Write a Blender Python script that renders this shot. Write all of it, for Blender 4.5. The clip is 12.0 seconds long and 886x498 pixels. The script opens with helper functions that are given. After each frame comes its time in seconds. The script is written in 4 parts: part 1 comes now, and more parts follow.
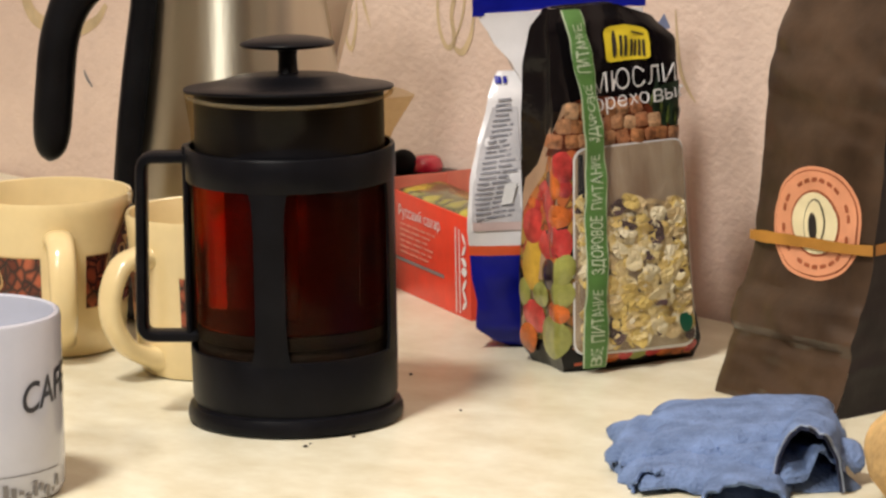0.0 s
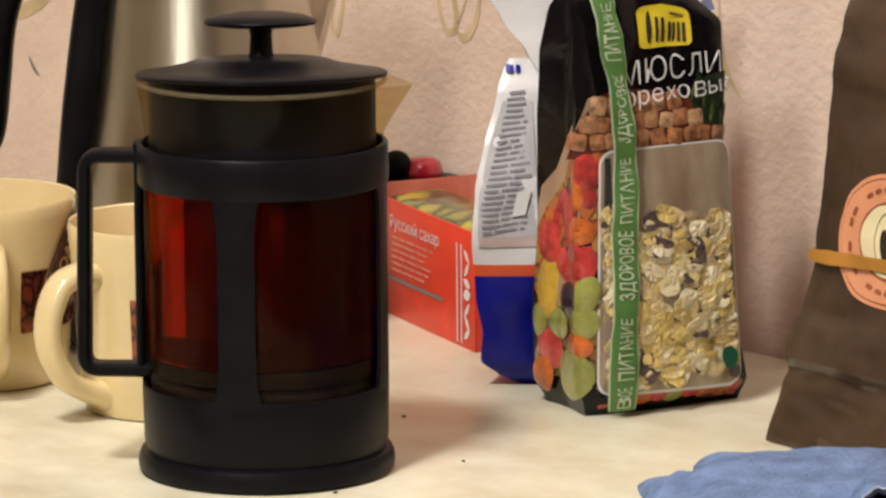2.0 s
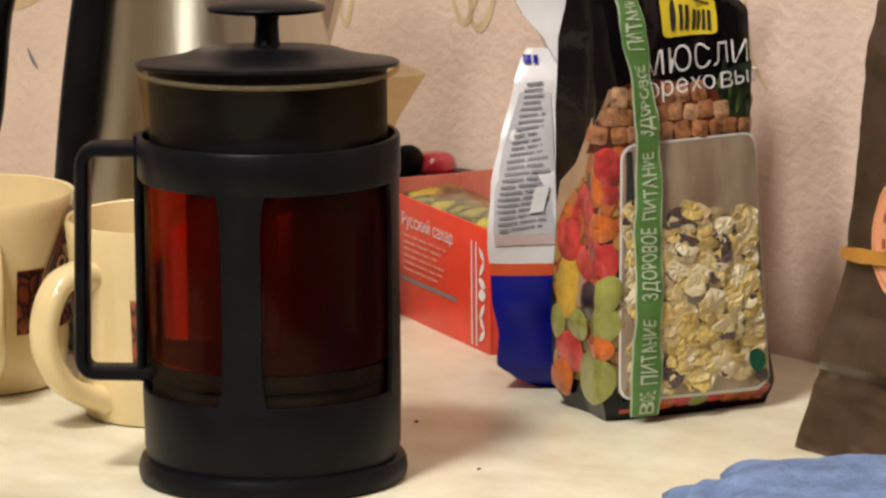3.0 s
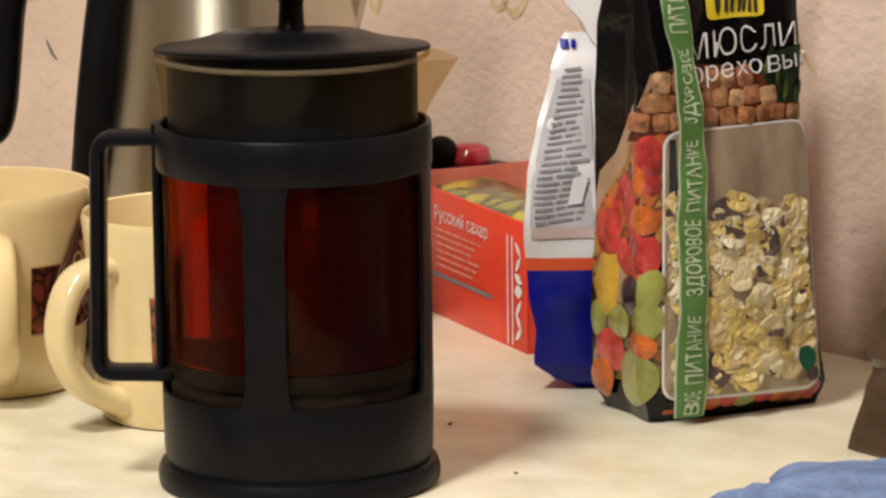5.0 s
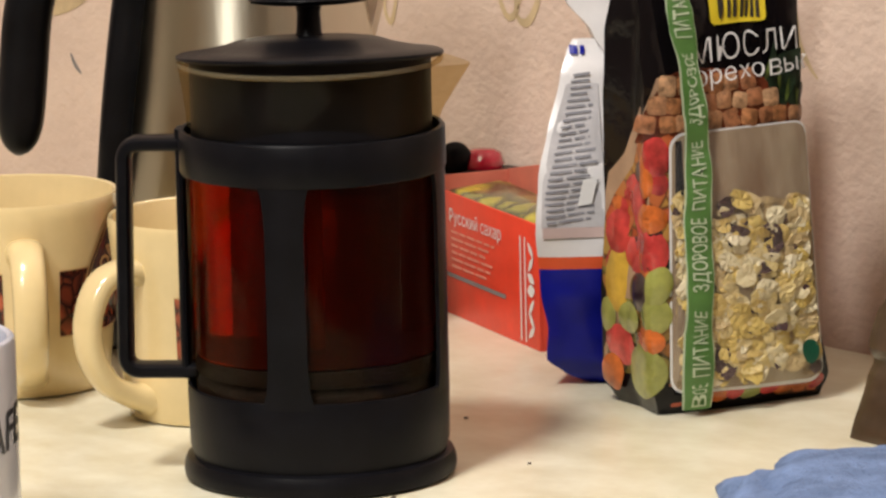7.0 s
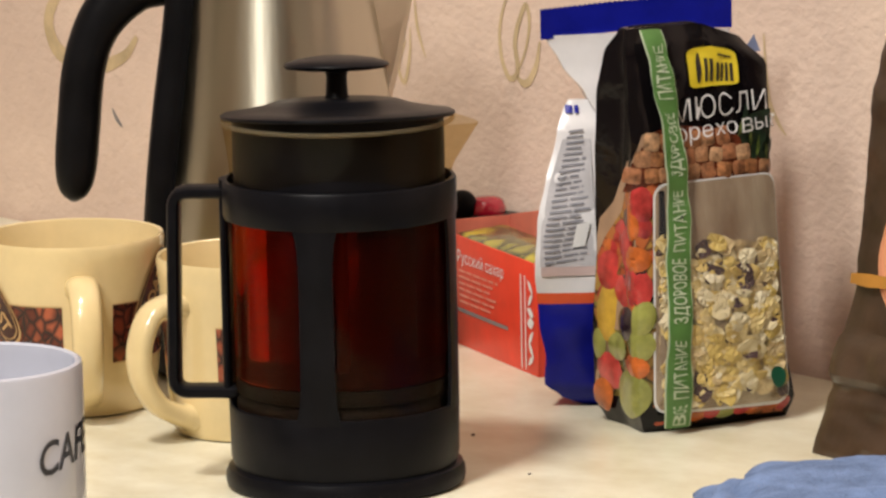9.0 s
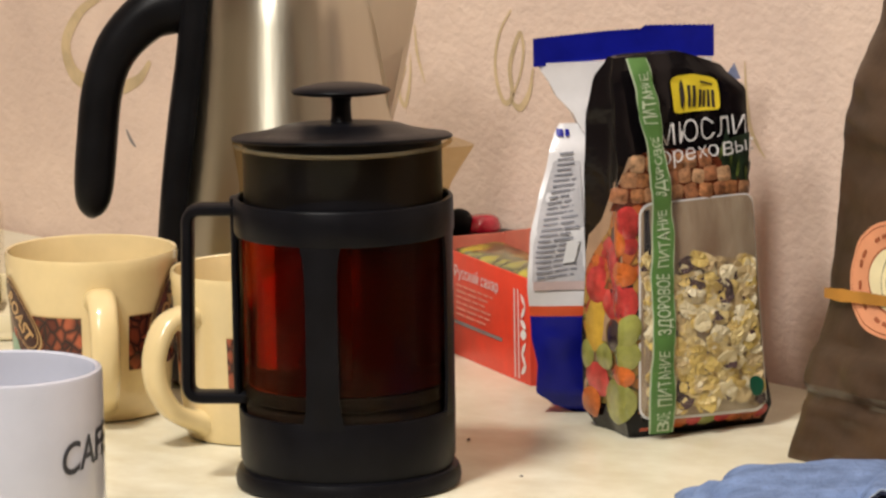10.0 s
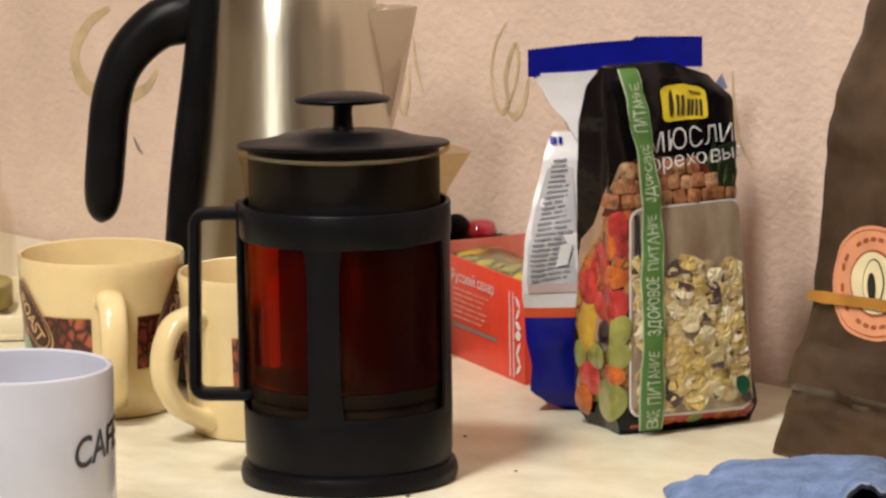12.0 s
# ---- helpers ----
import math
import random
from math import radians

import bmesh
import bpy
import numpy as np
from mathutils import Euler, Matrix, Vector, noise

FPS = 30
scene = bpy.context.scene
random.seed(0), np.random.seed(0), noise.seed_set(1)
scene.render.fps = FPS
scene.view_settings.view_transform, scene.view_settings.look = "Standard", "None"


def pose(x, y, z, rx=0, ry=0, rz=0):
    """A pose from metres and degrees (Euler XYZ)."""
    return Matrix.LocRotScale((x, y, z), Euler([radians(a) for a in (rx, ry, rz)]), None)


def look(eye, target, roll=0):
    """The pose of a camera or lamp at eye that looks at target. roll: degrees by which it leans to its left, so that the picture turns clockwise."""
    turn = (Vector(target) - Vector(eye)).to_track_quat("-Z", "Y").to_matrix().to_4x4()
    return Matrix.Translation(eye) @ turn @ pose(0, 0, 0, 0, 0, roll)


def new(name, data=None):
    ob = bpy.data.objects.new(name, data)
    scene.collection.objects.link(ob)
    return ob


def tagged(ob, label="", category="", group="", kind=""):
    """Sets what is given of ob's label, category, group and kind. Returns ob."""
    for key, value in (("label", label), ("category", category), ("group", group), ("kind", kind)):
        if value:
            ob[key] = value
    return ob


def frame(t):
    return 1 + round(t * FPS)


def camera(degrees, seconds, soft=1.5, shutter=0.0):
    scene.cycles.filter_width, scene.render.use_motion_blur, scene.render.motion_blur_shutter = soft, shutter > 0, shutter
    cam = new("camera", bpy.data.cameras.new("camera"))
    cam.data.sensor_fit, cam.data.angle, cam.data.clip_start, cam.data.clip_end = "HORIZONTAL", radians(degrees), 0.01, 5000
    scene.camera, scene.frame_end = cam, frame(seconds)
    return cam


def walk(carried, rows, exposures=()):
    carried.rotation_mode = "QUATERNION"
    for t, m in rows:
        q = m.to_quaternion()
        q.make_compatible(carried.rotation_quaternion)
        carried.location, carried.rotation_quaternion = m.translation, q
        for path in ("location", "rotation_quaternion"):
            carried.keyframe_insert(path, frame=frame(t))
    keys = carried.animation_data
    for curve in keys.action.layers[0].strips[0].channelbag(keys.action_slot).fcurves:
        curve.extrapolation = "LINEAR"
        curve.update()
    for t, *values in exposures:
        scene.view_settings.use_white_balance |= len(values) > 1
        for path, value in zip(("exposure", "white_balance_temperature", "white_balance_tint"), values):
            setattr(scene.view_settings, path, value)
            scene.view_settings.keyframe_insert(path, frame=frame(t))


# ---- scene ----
cam = camera(10.0, 12.0, 2.6)
PATH = [
    (0, (0.2859, -2.4999, 0.5664), (0.1219, -0.5423, 0.1907), -1.05),
    (0.5, (0.2767, -2.4005, 0.5520), (0.1149, -0.4426, 0.1769), -0.96),
    (1, (0.2668, -2.3196, 0.5362), (0.1069, -0.3612, 0.1631), -0.78),
    (1.5, (0.2530, -2.1881, 0.5106), (0.0951, -0.2295, 0.1378), -0.68),
    (2, (0.2433, -2.0919, 0.4926), (0.0866, -0.1331, 0.1204), -0.44),
    (2.5, (0.2371, -2.0316, 0.4816), (0.0786, -0.0729, 0.1095), -0.45),
    (3, (0.2338, -1.9973, 0.4730), (0.0732, -0.0387, 0.1015), -0.47),
    (5, (0.2270, -1.9010, 0.4489), (0.0518, 0.0570, 0.0806), -0.77),
    (5.5, (0.2264, -1.8937, 0.4402), (0.0475, 0.0652, 0.0787), -0.84),
    (6, (0.2296, -1.9154, 0.4417), (0.0471, 0.0434, 0.0810), -1.08),
    (6.5, (0.2305, -1.9339, 0.4461), (0.0474, 0.0246, 0.0850), -1.29),
    (7, (0.2350, -1.9719, 0.4518), (0.0524, -0.0129, 0.0931), -1.32),
    (9, (0.2512, -2.2457, 0.4992), (0.0723, -0.2833, 0.1568), -1.17),
    (9.5, (0.2589, -2.3287, 0.5117), (0.0800, -0.3653, 0.1755), -1.1),
    (10, (0.2655, -2.3897, 0.5237), (0.0866, -0.4262, 0.1877), -0.99),
    (10.5, (0.2705, -2.4391, 0.5292), (0.0916, -0.4753, 0.1951), -1.05),
    (11, (0.2732, -2.4737, 0.5348), (0.0944, -0.5099, 0.2006), -0.89),
    (11.5, (0.2746, -2.4838, 0.5372), (0.0958, -0.5199, 0.2038), -0.91),
    (12, (0.2740, -2.4830, 0.5360), (0.0960, -0.5188, 0.2040), -0.9),
]
walk(cam, [(t, look(eye, target, roll)) for t, eye, target, roll in PATH])

# ---- light and exposure ----
world = bpy.data.worlds.new("room_dusk")
scene.world = world
world.use_nodes = True
world.node_tree.nodes["Background"].inputs[0].default_value = (0.9, 0.75, 0.6, 1)
world.node_tree.nodes["Background"].inputs[1].default_value = 0.02
scene.view_settings.exposure = 0.0


def area_lamp(name, eye, target, size, watts, colour):
    data = bpy.data.lights.new(name, "AREA")
    data.shape, data.size, data.energy, data.color = "DISK", size, watts, colour
    ob = new(name, data)
    ob.matrix_world = look(eye, target)
    return ob


area_lamp("ceiling_lamp", (-0.43, -0.80, 1.78), (0.0, 0.1, 0.05), 0.34, 34, (1.0, 0.945, 0.885))
# unseen fill, added to brighten the faces turned to the camera
area_lamp("front_fill_lamp", (-0.72, -1.72, 1.62), (0.05, 0.1, 0.05), 0.40, 22, (1.0, 0.945, 0.885))


# ---- materials ----
def mat(name, colour, rough=0.5, metal=0.0, vary=0.12, scale=40.0, bump=0.0, bump_scale=200.0, coat=0.0, stretch=(1, 1, 1), colour2=None, spec=0.5):
    """A principled surface with a two-scale mottling and fine relief in object space."""
    m = bpy.data.materials.new(name)
    m.use_nodes = True
    nt = m.node_tree
    b = nt.nodes["Principled BSDF"]
    b.inputs["Roughness"].default_value = rough
    b.inputs["Metallic"].default_value = metal
    b.inputs["Coat Weight"].default_value = coat
    b.inputs["Coat Roughness"].default_value = 0.08
    b.inputs["Specular IOR Level"].default_value = spec
    tc = nt.nodes.new("ShaderNodeTexCoord")
    mp = nt.nodes.new("ShaderNodeMapping")
    mp.inputs["Scale"].default_value = stretch
    nt.links.new(tc.outputs["Object"], mp.inputs[0])
    n1 = nt.nodes.new("ShaderNodeTexNoise")
    n1.inputs["Scale"].default_value = scale
    n1.inputs["Detail"].default_value = 6
    n1.inputs["Roughness"].default_value = 0.65
    nt.links.new(mp.outputs[0], n1.inputs["Vector"])
    ramp = nt.nodes.new("ShaderNodeValToRGB")
    c2 = colour2 or [c * (1 - 2.2 * vary) for c in colour]
    c3 = [min(1, c * (1 + vary)) for c in colour]
    ramp.color_ramp.elements[0].position, ramp.color_ramp.elements[1].position = 0.3, 0.7
    ramp.color_ramp.elements[0].color = (*c2, 1)
    ramp.color_ramp.elements[1].color = (*c3, 1)
    nt.links.new(n1.outputs["Fac"], ramp.inputs[0])
    nt.links.new(ramp.outputs[0], b.inputs["Base Color"])
    rr = nt.nodes.new("ShaderNodeMapRange")
    rr.inputs["To Min"].default_value, rr.inputs["To Max"].default_value = max(0.02, rough * 0.8), min(1, rough * 1.2)
    nt.links.new(n1.outputs["Fac"], rr.inputs[0])
    nt.links.new(rr.outputs[0], b.inputs["Roughness"])
    if bump:
        n2 = nt.nodes.new("ShaderNodeTexNoise")
        n2.inputs["Scale"].default_value = bump_scale
        n2.inputs["Detail"].default_value = 5
        nt.links.new(mp.outputs[0], n2.inputs["Vector"])
        bp = nt.nodes.new("ShaderNodeBump")
        bp.inputs["Strength"].default_value = bump
        bp.inputs["Distance"].default_value = 0.002
        nt.links.new(n2.outputs["Fac"], bp.inputs["Height"])
        nt.links.new(bp.outputs[0], b.inputs["Normal"])
    return m


def cells(name, inner, edge, scale, rough=0.3, border=0.12, inner2=None, stretch=(1, 1, 1)):
    """Printed cells (fruit skin, beans): lit bodies in two tones, parted by dark gaps."""
    m = mat(name, inner, rough)
    nt = m.node_tree
    b = nt.nodes["Principled BSDF"]
    tc = nt.nodes.new("ShaderNodeTexCoord")
    mp = nt.nodes.new("ShaderNodeMapping")
    mp.inputs["Scale"].default_value = stretch
    nt.links.new(tc.outputs["Object"], mp.inputs[0])
    v1 = nt.nodes.new("ShaderNodeTexVoronoi")
    v1.feature = "DISTANCE_TO_EDGE"
    v2 = nt.nodes.new("ShaderNodeTexVoronoi")
    for v in (v1, v2):
        v.inputs["Scale"].default_value = scale
        nt.links.new(mp.outputs[0], v.inputs["Vector"])
    tone = nt.nodes.new("ShaderNodeMix")
    tone.data_type = "RGBA"
    tone.inputs["A"].default_value = (*inner, 1)
    tone.inputs["B"].default_value = (*(inner2 or inner), 1)
    sep = nt.nodes.new("ShaderNodeSeparateColor")
    nt.links.new(v2.outputs["Color"], sep.inputs[0])
    nt.links.new(sep.outputs[0], tone.inputs["Factor"])
    mr = nt.nodes.new("ShaderNodeMapRange")
    mr.inputs["From Max"].default_value = border * 2
    nt.links.new(v1.outputs["Distance"], mr.inputs[0])
    mix = nt.nodes.new("ShaderNodeMix")
    mix.data_type = "RGBA"
    mix.inputs["A"].default_value = (*edge, 1)
    nt.links.new(mr.outputs[0], mix.inputs["Factor"])
    nt.links.new(tone.outputs["Result"], mix.inputs["B"])
    nt.links.new(mix.outputs["Result"], b.inputs["Base Color"])
    return m


def flake_tones(name, tones, rough=0.6):
    """One tone for each flake."""
    m = mat(name, tones[0], rough, bump=0.5, bump_scale=1.6)
    nt = m.node_tree
    g = nt.nodes.new("ShaderNodeObjectInfo")
    ramp = nt.nodes.new("ShaderNodeValToRGB")
    ramp.color_ramp.interpolation = "CONSTANT"
    for i, c in enumerate(tones):
        e = ramp.color_ramp.elements[i] if i < 2 else ramp.color_ramp.elements.new(i / len(tones))
        e.position = i / len(tones)
        e.color = (*c, 1)
    nt.links.new(g.outputs["Random"], ramp.inputs[0])
    nt.links.new(ramp.outputs[0], nt.nodes["Principled BSDF"].inputs["Base Color"])
    return m


def clear_film(name, tint, gloss_rough=0.08, veil=0.0, veil_colour=(0.8, 0.8, 0.8)):
    """Thin clear sheet: see-through, with a Fresnel gloss and an optional milky veil."""
    m = bpy.data.materials.new(name)
    m.use_nodes = True
    nt = m.node_tree
    nt.nodes.clear()
    out = nt.nodes.new("ShaderNodeOutputMaterial")
    tr = nt.nodes.new("ShaderNodeBsdfTransparent")
    tr.inputs[0].default_value = (*tint, 1)
    gl = nt.nodes.new("ShaderNodeBsdfGlossy")
    gl.inputs["Roughness"].default_value = gloss_rough
    lw = nt.nodes.new("ShaderNodeLayerWeight")
    lw.inputs[0].default_value = 0.25
    fr = nt.nodes.new("ShaderNodeMapRange")
    fr.inputs["To Min"].default_value, fr.inputs["To Max"].default_value = 0.008, 0.22
    pw = nt.nodes.new("ShaderNodeMath")
    pw.operation = "POWER"
    pw.inputs[1].default_value = 4.0
    nt.links.new(lw.outputs["Facing"], pw.inputs[0])
    nt.links.new(pw.outputs[0], fr.inputs[0])
    df = nt.nodes.new("ShaderNodeBsdfDiffuse")
    df.inputs[0].default_value = (*veil_colour, 1)
    m0 = nt.nodes.new("ShaderNodeMixShader")
    m0.inputs[0].default_value = veil
    nt.links.new(tr.outputs[0], m0.inputs[1])
    nt.links.new(df.outputs[0], m0.inputs[2])
    mx = nt.nodes.new("ShaderNodeMixShader")
    nt.links.new(fr.outputs[0], mx.inputs[0])
    nt.links.new(m0.outputs[0], mx.inputs[1])
    nt.links.new(gl.outputs[0], mx.inputs[2])
    nt.links.new(mx.outputs[0], out.inputs[0])
    return m


def liquid(name, colour, ior=1.33):
    m = bpy.data.materials.new(name)
    m.use_nodes = True
    nt = m.node_tree
    nt.nodes.clear()
    out = nt.nodes.new("ShaderNodeOutputMaterial")
    r = nt.nodes.new("ShaderNodeBsdfRefraction")
    r.inputs["Color"].default_value = (*colour, 1)
    r.inputs["IOR"].default_value = ior
    r.inputs["Roughness"].default_value = 0.13
    g = nt.nodes.new("ShaderNodeBsdfGlossy")
    g.inputs["Roughness"].default_value = 0.05
    fr = nt.nodes.new("ShaderNodeFresnel")
    fr.inputs[0].default_value = ior
    less = nt.nodes.new("ShaderNodeMath")
    less.operation = "MULTIPLY"
    less.inputs[1].default_value = 0.1
    nt.links.new(fr.outputs[0], less.inputs[0])
    mx = nt.nodes.new("ShaderNodeMixShader")
    nt.links.new(less.outputs[0], mx.inputs[0])
    nt.links.new(r.outputs[0], mx.inputs[1])
    nt.links.new(g.outputs[0], mx.inputs[2])
    # fine suspended leaf dust
    df = nt.nodes.new("ShaderNodeBsdfDiffuse")
    df.inputs[0].default_value = (0.60, 0.035, 0.008, 1)
    cloudy = nt.nodes.new("ShaderNodeMixShader")
    cloudy.inputs[0].default_value = 0.022
    nt.links.new(mx.outputs[0], cloudy.inputs[1])
    nt.links.new(df.outputs[0], cloudy.inputs[2])
    nt.links.new(cloudy.outputs[0], out.inputs[0])
    return m


BLACK = mat("black_plastic", (0.0056, 0.0056, 0.0074), 0.38, vary=0.2, scale=60, bump=0.06, bump_scale=900, spec=0.12)
GLOSS_BLACK = mat("glossy_black_plastic", (0.006, 0.006, 0.007), 0.36, vary=0.2, spec=0.12)
CREAM = mat("cream_glaze", (0.75, 0.595, 0.315), 0.22, vary=0.05, scale=25, coat=0.6, bump=0.03, bump_scale=120)
WHITE = mat("white_glaze", (0.52, 0.54, 0.62), 0.22, vary=0.03, scale=30, coat=0.5)
STEEL = mat("brushed_steel", (0.57, 0.54, 0.44), 0.32, 1.0, vary=0.05, scale=14, stretch=(1, 1, 0.04), bump=0.12, bump_scale=90)
tan_node = STEEL.node_tree.nodes.new("ShaderNodeTangent")
tan_node.direction_type, tan_node.axis = "RADIAL", "Z"
STEEL.node_tree.links.new(tan_node.outputs[0], STEEL.node_tree.nodes["Principled BSDF"].inputs["Tangent"])
STEEL.node_tree.nodes["Principled BSDF"].inputs["Anisotropic"].default_value = 0.88
STEEL.node_tree.nodes["Principled BSDF"].inputs["Anisotropic Rotation"].default_value = 0.25
GLASS = clear_film("clear_glass", (0.84, 0.76, 0.58), 0.03)
JAR_GLASS = clear_film("colourless_glass", (0.97, 0.96, 0.93), 0.04)
# the cream veil paints in the bright reflection along the rim
RIM_GLASS = clear_film("glinting_rim_glass", (0.80, 0.72, 0.55), 0.05, 0.09, (0.75, 0.66, 0.46))
TEA = liquid("black_tea", (0.63, 0.200, 0.062))
# plain tint standing in for light lost through the tea's depth
TEA_DEPTH_TINT = bpy.data.materials.new("tea_depth_tint")
TEA_DEPTH_TINT.use_nodes = True
depth_nodes = TEA_DEPTH_TINT.node_tree.nodes
depth_nodes.remove(depth_nodes["Principled BSDF"])
depth_tint = depth_nodes.new("ShaderNodeBsdfTransparent")
depth_tint.inputs[0].default_value = (0.40, 0.23, 0.15, 1)
TEA_DEPTH_TINT.node_tree.links.new(depth_tint.outputs[0], depth_nodes["Material Output"].inputs[0])
FILM = clear_film("clear_packet_film", (0.97, 0.96, 0.93), 0.15, 0.04)
MILKY_FILM = clear_film("milky_packet_film", (0.9, 0.88, 0.85), 0.2, 0.72, (0.78, 0.78, 0.80))
BLACK_FILM = mat("black_packet_film", (0.0045, 0.0035, 0.0045), 0.12, vary=0.2, spec=0.26, bump=0.45, bump_scale=45)
PRINT_WHITE = mat("white_print", (0.72, 0.72, 0.72), 0.4, vary=0.04)
PRINT_GREY = mat("grey_print", (0.22, 0.22, 0.25), 0.5, vary=0.08)
PRINT_DARK = mat("dark_print", (0.02, 0.016, 0.014), 0.5, vary=0.1)
YELLOW = mat("yellow_print", (0.70, 0.55, 0.03), 0.35, vary=0.08)
GREEN = mat("green_print", (0.085, 0.205, 0.050), 0.3, vary=0.12, scale=60)
PALE_GREEN = mat("pale_green_print", (0.48, 0.57, 0.40), 0.4, vary=0.06)
DARK_GREEN = mat("dark_green_print", (0.005, 0.09, 0.05), 0.4, vary=0.1)
BLUE = mat("blue_packet_film", (0.006, 0.010, 0.26), 0.3, vary=0.12, spec=0.25, bump=0.3, bump_scale=50)
LIGHT_BLUE = mat("light_blue_film", (0.24, 0.29, 0.46), 0.3, vary=0.1)
ORANGE_RED = mat("orange_red_print", (0.70, 0.10, 0.03), 0.35, vary=0.06)
WHITE_FILM = mat("white_packet_film", (0.74, 0.73, 0.74), 0.25, vary=0.04, coat=0.4, bump=0.2, bump_scale=50)
RED_CARD = mat("red_carton", (0.72, 0.055, 0.025), 0.42, vary=0.08, scale=50, bump=0.06)
RED_CARD_IN = mat("faded_red_carton", (0.62, 0.17, 0.11), 0.6, vary=0.1)
KRAFT = mat("dark_brown_kraft_paper", (0.066, 0.038, 0.021), 0.34, vary=0.26, scale=18, bump=0.35, bump_scale=55, coat=0.2)
BLACK_PAPER = mat("black_gusset_paper", (0.009, 0.007, 0.009), 0.4, vary=0.3, scale=20, bump=0.4, bump_scale=55, spec=0.3)
STRAP = mat("ochre_paper_band", (0.42, 0.19, 0.03), 0.5, vary=0.1)
PEACH = mat("peach_sticker", (0.72, 0.31, 0.16), 0.5, vary=0.06)
PALE_STICKER = mat("cream_sticker", (0.80, 0.70, 0.42), 0.5, vary=0.05)
RUST = mat("rust_print", (0.34, 0.09, 0.035), 0.5, vary=0.1)
CLOTH = mat("blue_rag", (0.185, 0.265, 0.46), 0.95, vary=0.18, scale=60, bump=1.0, bump_scale=420, spec=0.1)
TABLE = mat("cream_marbled_laminate", (0.80, 0.775, 0.62), 0.32, vary=0.05, scale=26, colour2=(0.66, 0.60, 0.42), stretch=(1, 1.3, 1), bump=0.02)
FLOORING = mat("brown_floorboards", (0.25, 0.15, 0.08), 0.5, vary=0.2, scale=5, stretch=(1, 8, 1))
CEILING = mat("white_ceiling_paint", (0.78, 0.74, 0.68), 0.8, vary=0.03, scale=4)
PLAIN_WALL = mat("beige_wallpaper", (0.46, 0.38, 0.32), 0.8, vary=0.05, scale=6, bump=0.3, bump_scale=80)
GOLD_INK = mat("gold_wallpaper_ink", (0.60, 0.46, 0.27), 0.55, vary=0.15)
BEANS = cells("printed_coffee_beans", (0.44, 0.105, 0.045), (0.014, 0.006, 0.006), 170, 0.2, 0.13, (0.10, 0.018, 0.010), (1, 1, 0.75))
MAROON = mat("maroon_print", (0.05, 0.010, 0.008), 0.22, vary=0.2)
TAN = mat("tan_print", (0.52, 0.33, 0.14), 0.3, vary=0.08)
TEAL = mat("teal_print", (0.25, 0.42, 0.30), 0.3, vary=0.2)
FRUIT_RED = mat("printed_red_fruit", (0.56, 0.050, 0.045), 0.25, vary=0.3, scale=70, coat=0.4)
FRUIT_ORANGE = mat("printed_orange_fruit", (0.62, 0.15, 0.03), 0.25, vary=0.3, scale=70, coat=0.4)
FRUIT_GREEN = mat("printed_green_grape", (0.30, 0.31, 0.075), 0.25, vary=0.22, scale=60, coat=0.4)
FRUIT_YELLOW = mat("printed_yellow_fruit", (0.62, 0.38, 0.05), 0.25, vary=0.2, scale=60, coat=0.4)
FRUIT_DARK = mat("printed_dark_berry", (0.03, 0.012, 0.02), 0.25, vary=0.3, coat=0.4)
NUT_PRINT = mat("printed_nut_gaps", (0.17, 0.040, 0.018), 0.25, vary=0.4, scale=120)
NUT_TONES = [mat("printed_nut", c, 0.3, vary=0.35, scale=260, coat=0.3) for c in ((0.44, 0.22, 0.11), (0.36, 0.15, 0.07), (0.56, 0.33, 0.18), (0.40, 0.17, 0.07))]
FRUIT_BED = cells("printed_fruit_bed", (0.45, 0.07, 0.03), (0.09, 0.03, 0.015), 130, 0.25, 0.05, (0.38, 0.26, 0.06))
FLAKES = flake_tones("oat_flakes", [(0.66, 0.53, 0.27), (0.74, 0.64, 0.40), (0.60, 0.44, 0.15), (0.76, 0.68, 0.48), (0.66, 0.50, 0.16), (0.55, 0.42, 0.22), (0.07, 0.035, 0.035), (0.72, 0.58, 0.27), (0.63, 0.47, 0.14), (0.70, 0.62, 0.42)])
OAT_BED = mat("oat_meal", (0.42, 0.31, 0.15), 0.7, vary=0.4, scale=130, bump=0.8, bump_scale=260, colour2=(0.09, 0.05, 0.03))
LEAVES = mat("wet_tea_leaves", (0.010, 0.0045, 0.003), 0.7, vary=0.4, scale=200, bump=0.4, bump_scale=500, spec=0.1)
CANDY = mat("red_gloss", (0.50, 0.010, 0.035), 0.12, 0.0, vary=0.2, scale=60, coat=1.0)
FOOD_BAG = cells("green_yellow_packet", (0.52, 0.44, 0.04), (0.06, 0.07, 0.04), 60, 0.15, 0.12, (0.16, 0.18, 0.10))
OLIVE = mat("olive_preserve", (0.36, 0.29, 0.075), 0.35, vary=0.25, scale=60)
IVORY = mat("ivory_plastic", (0.74, 0.66, 0.45), 0.4, vary=0.04)
CRUST = mat("golden_bread_crust", (0.62, 0.40, 0.16), 0.7, vary=0.2, scale=60, bump=0.6, bump_scale=260)
CRUMB = mat("dark_crumb", (0.03, 0.02, 0.012), 0.7)
INK = mat("black_ink", (0.02, 0.02, 0.03), 0.3)
GREY_INK = mat("grey_ink", (0.20, 0.19, 0.19), 0.4)


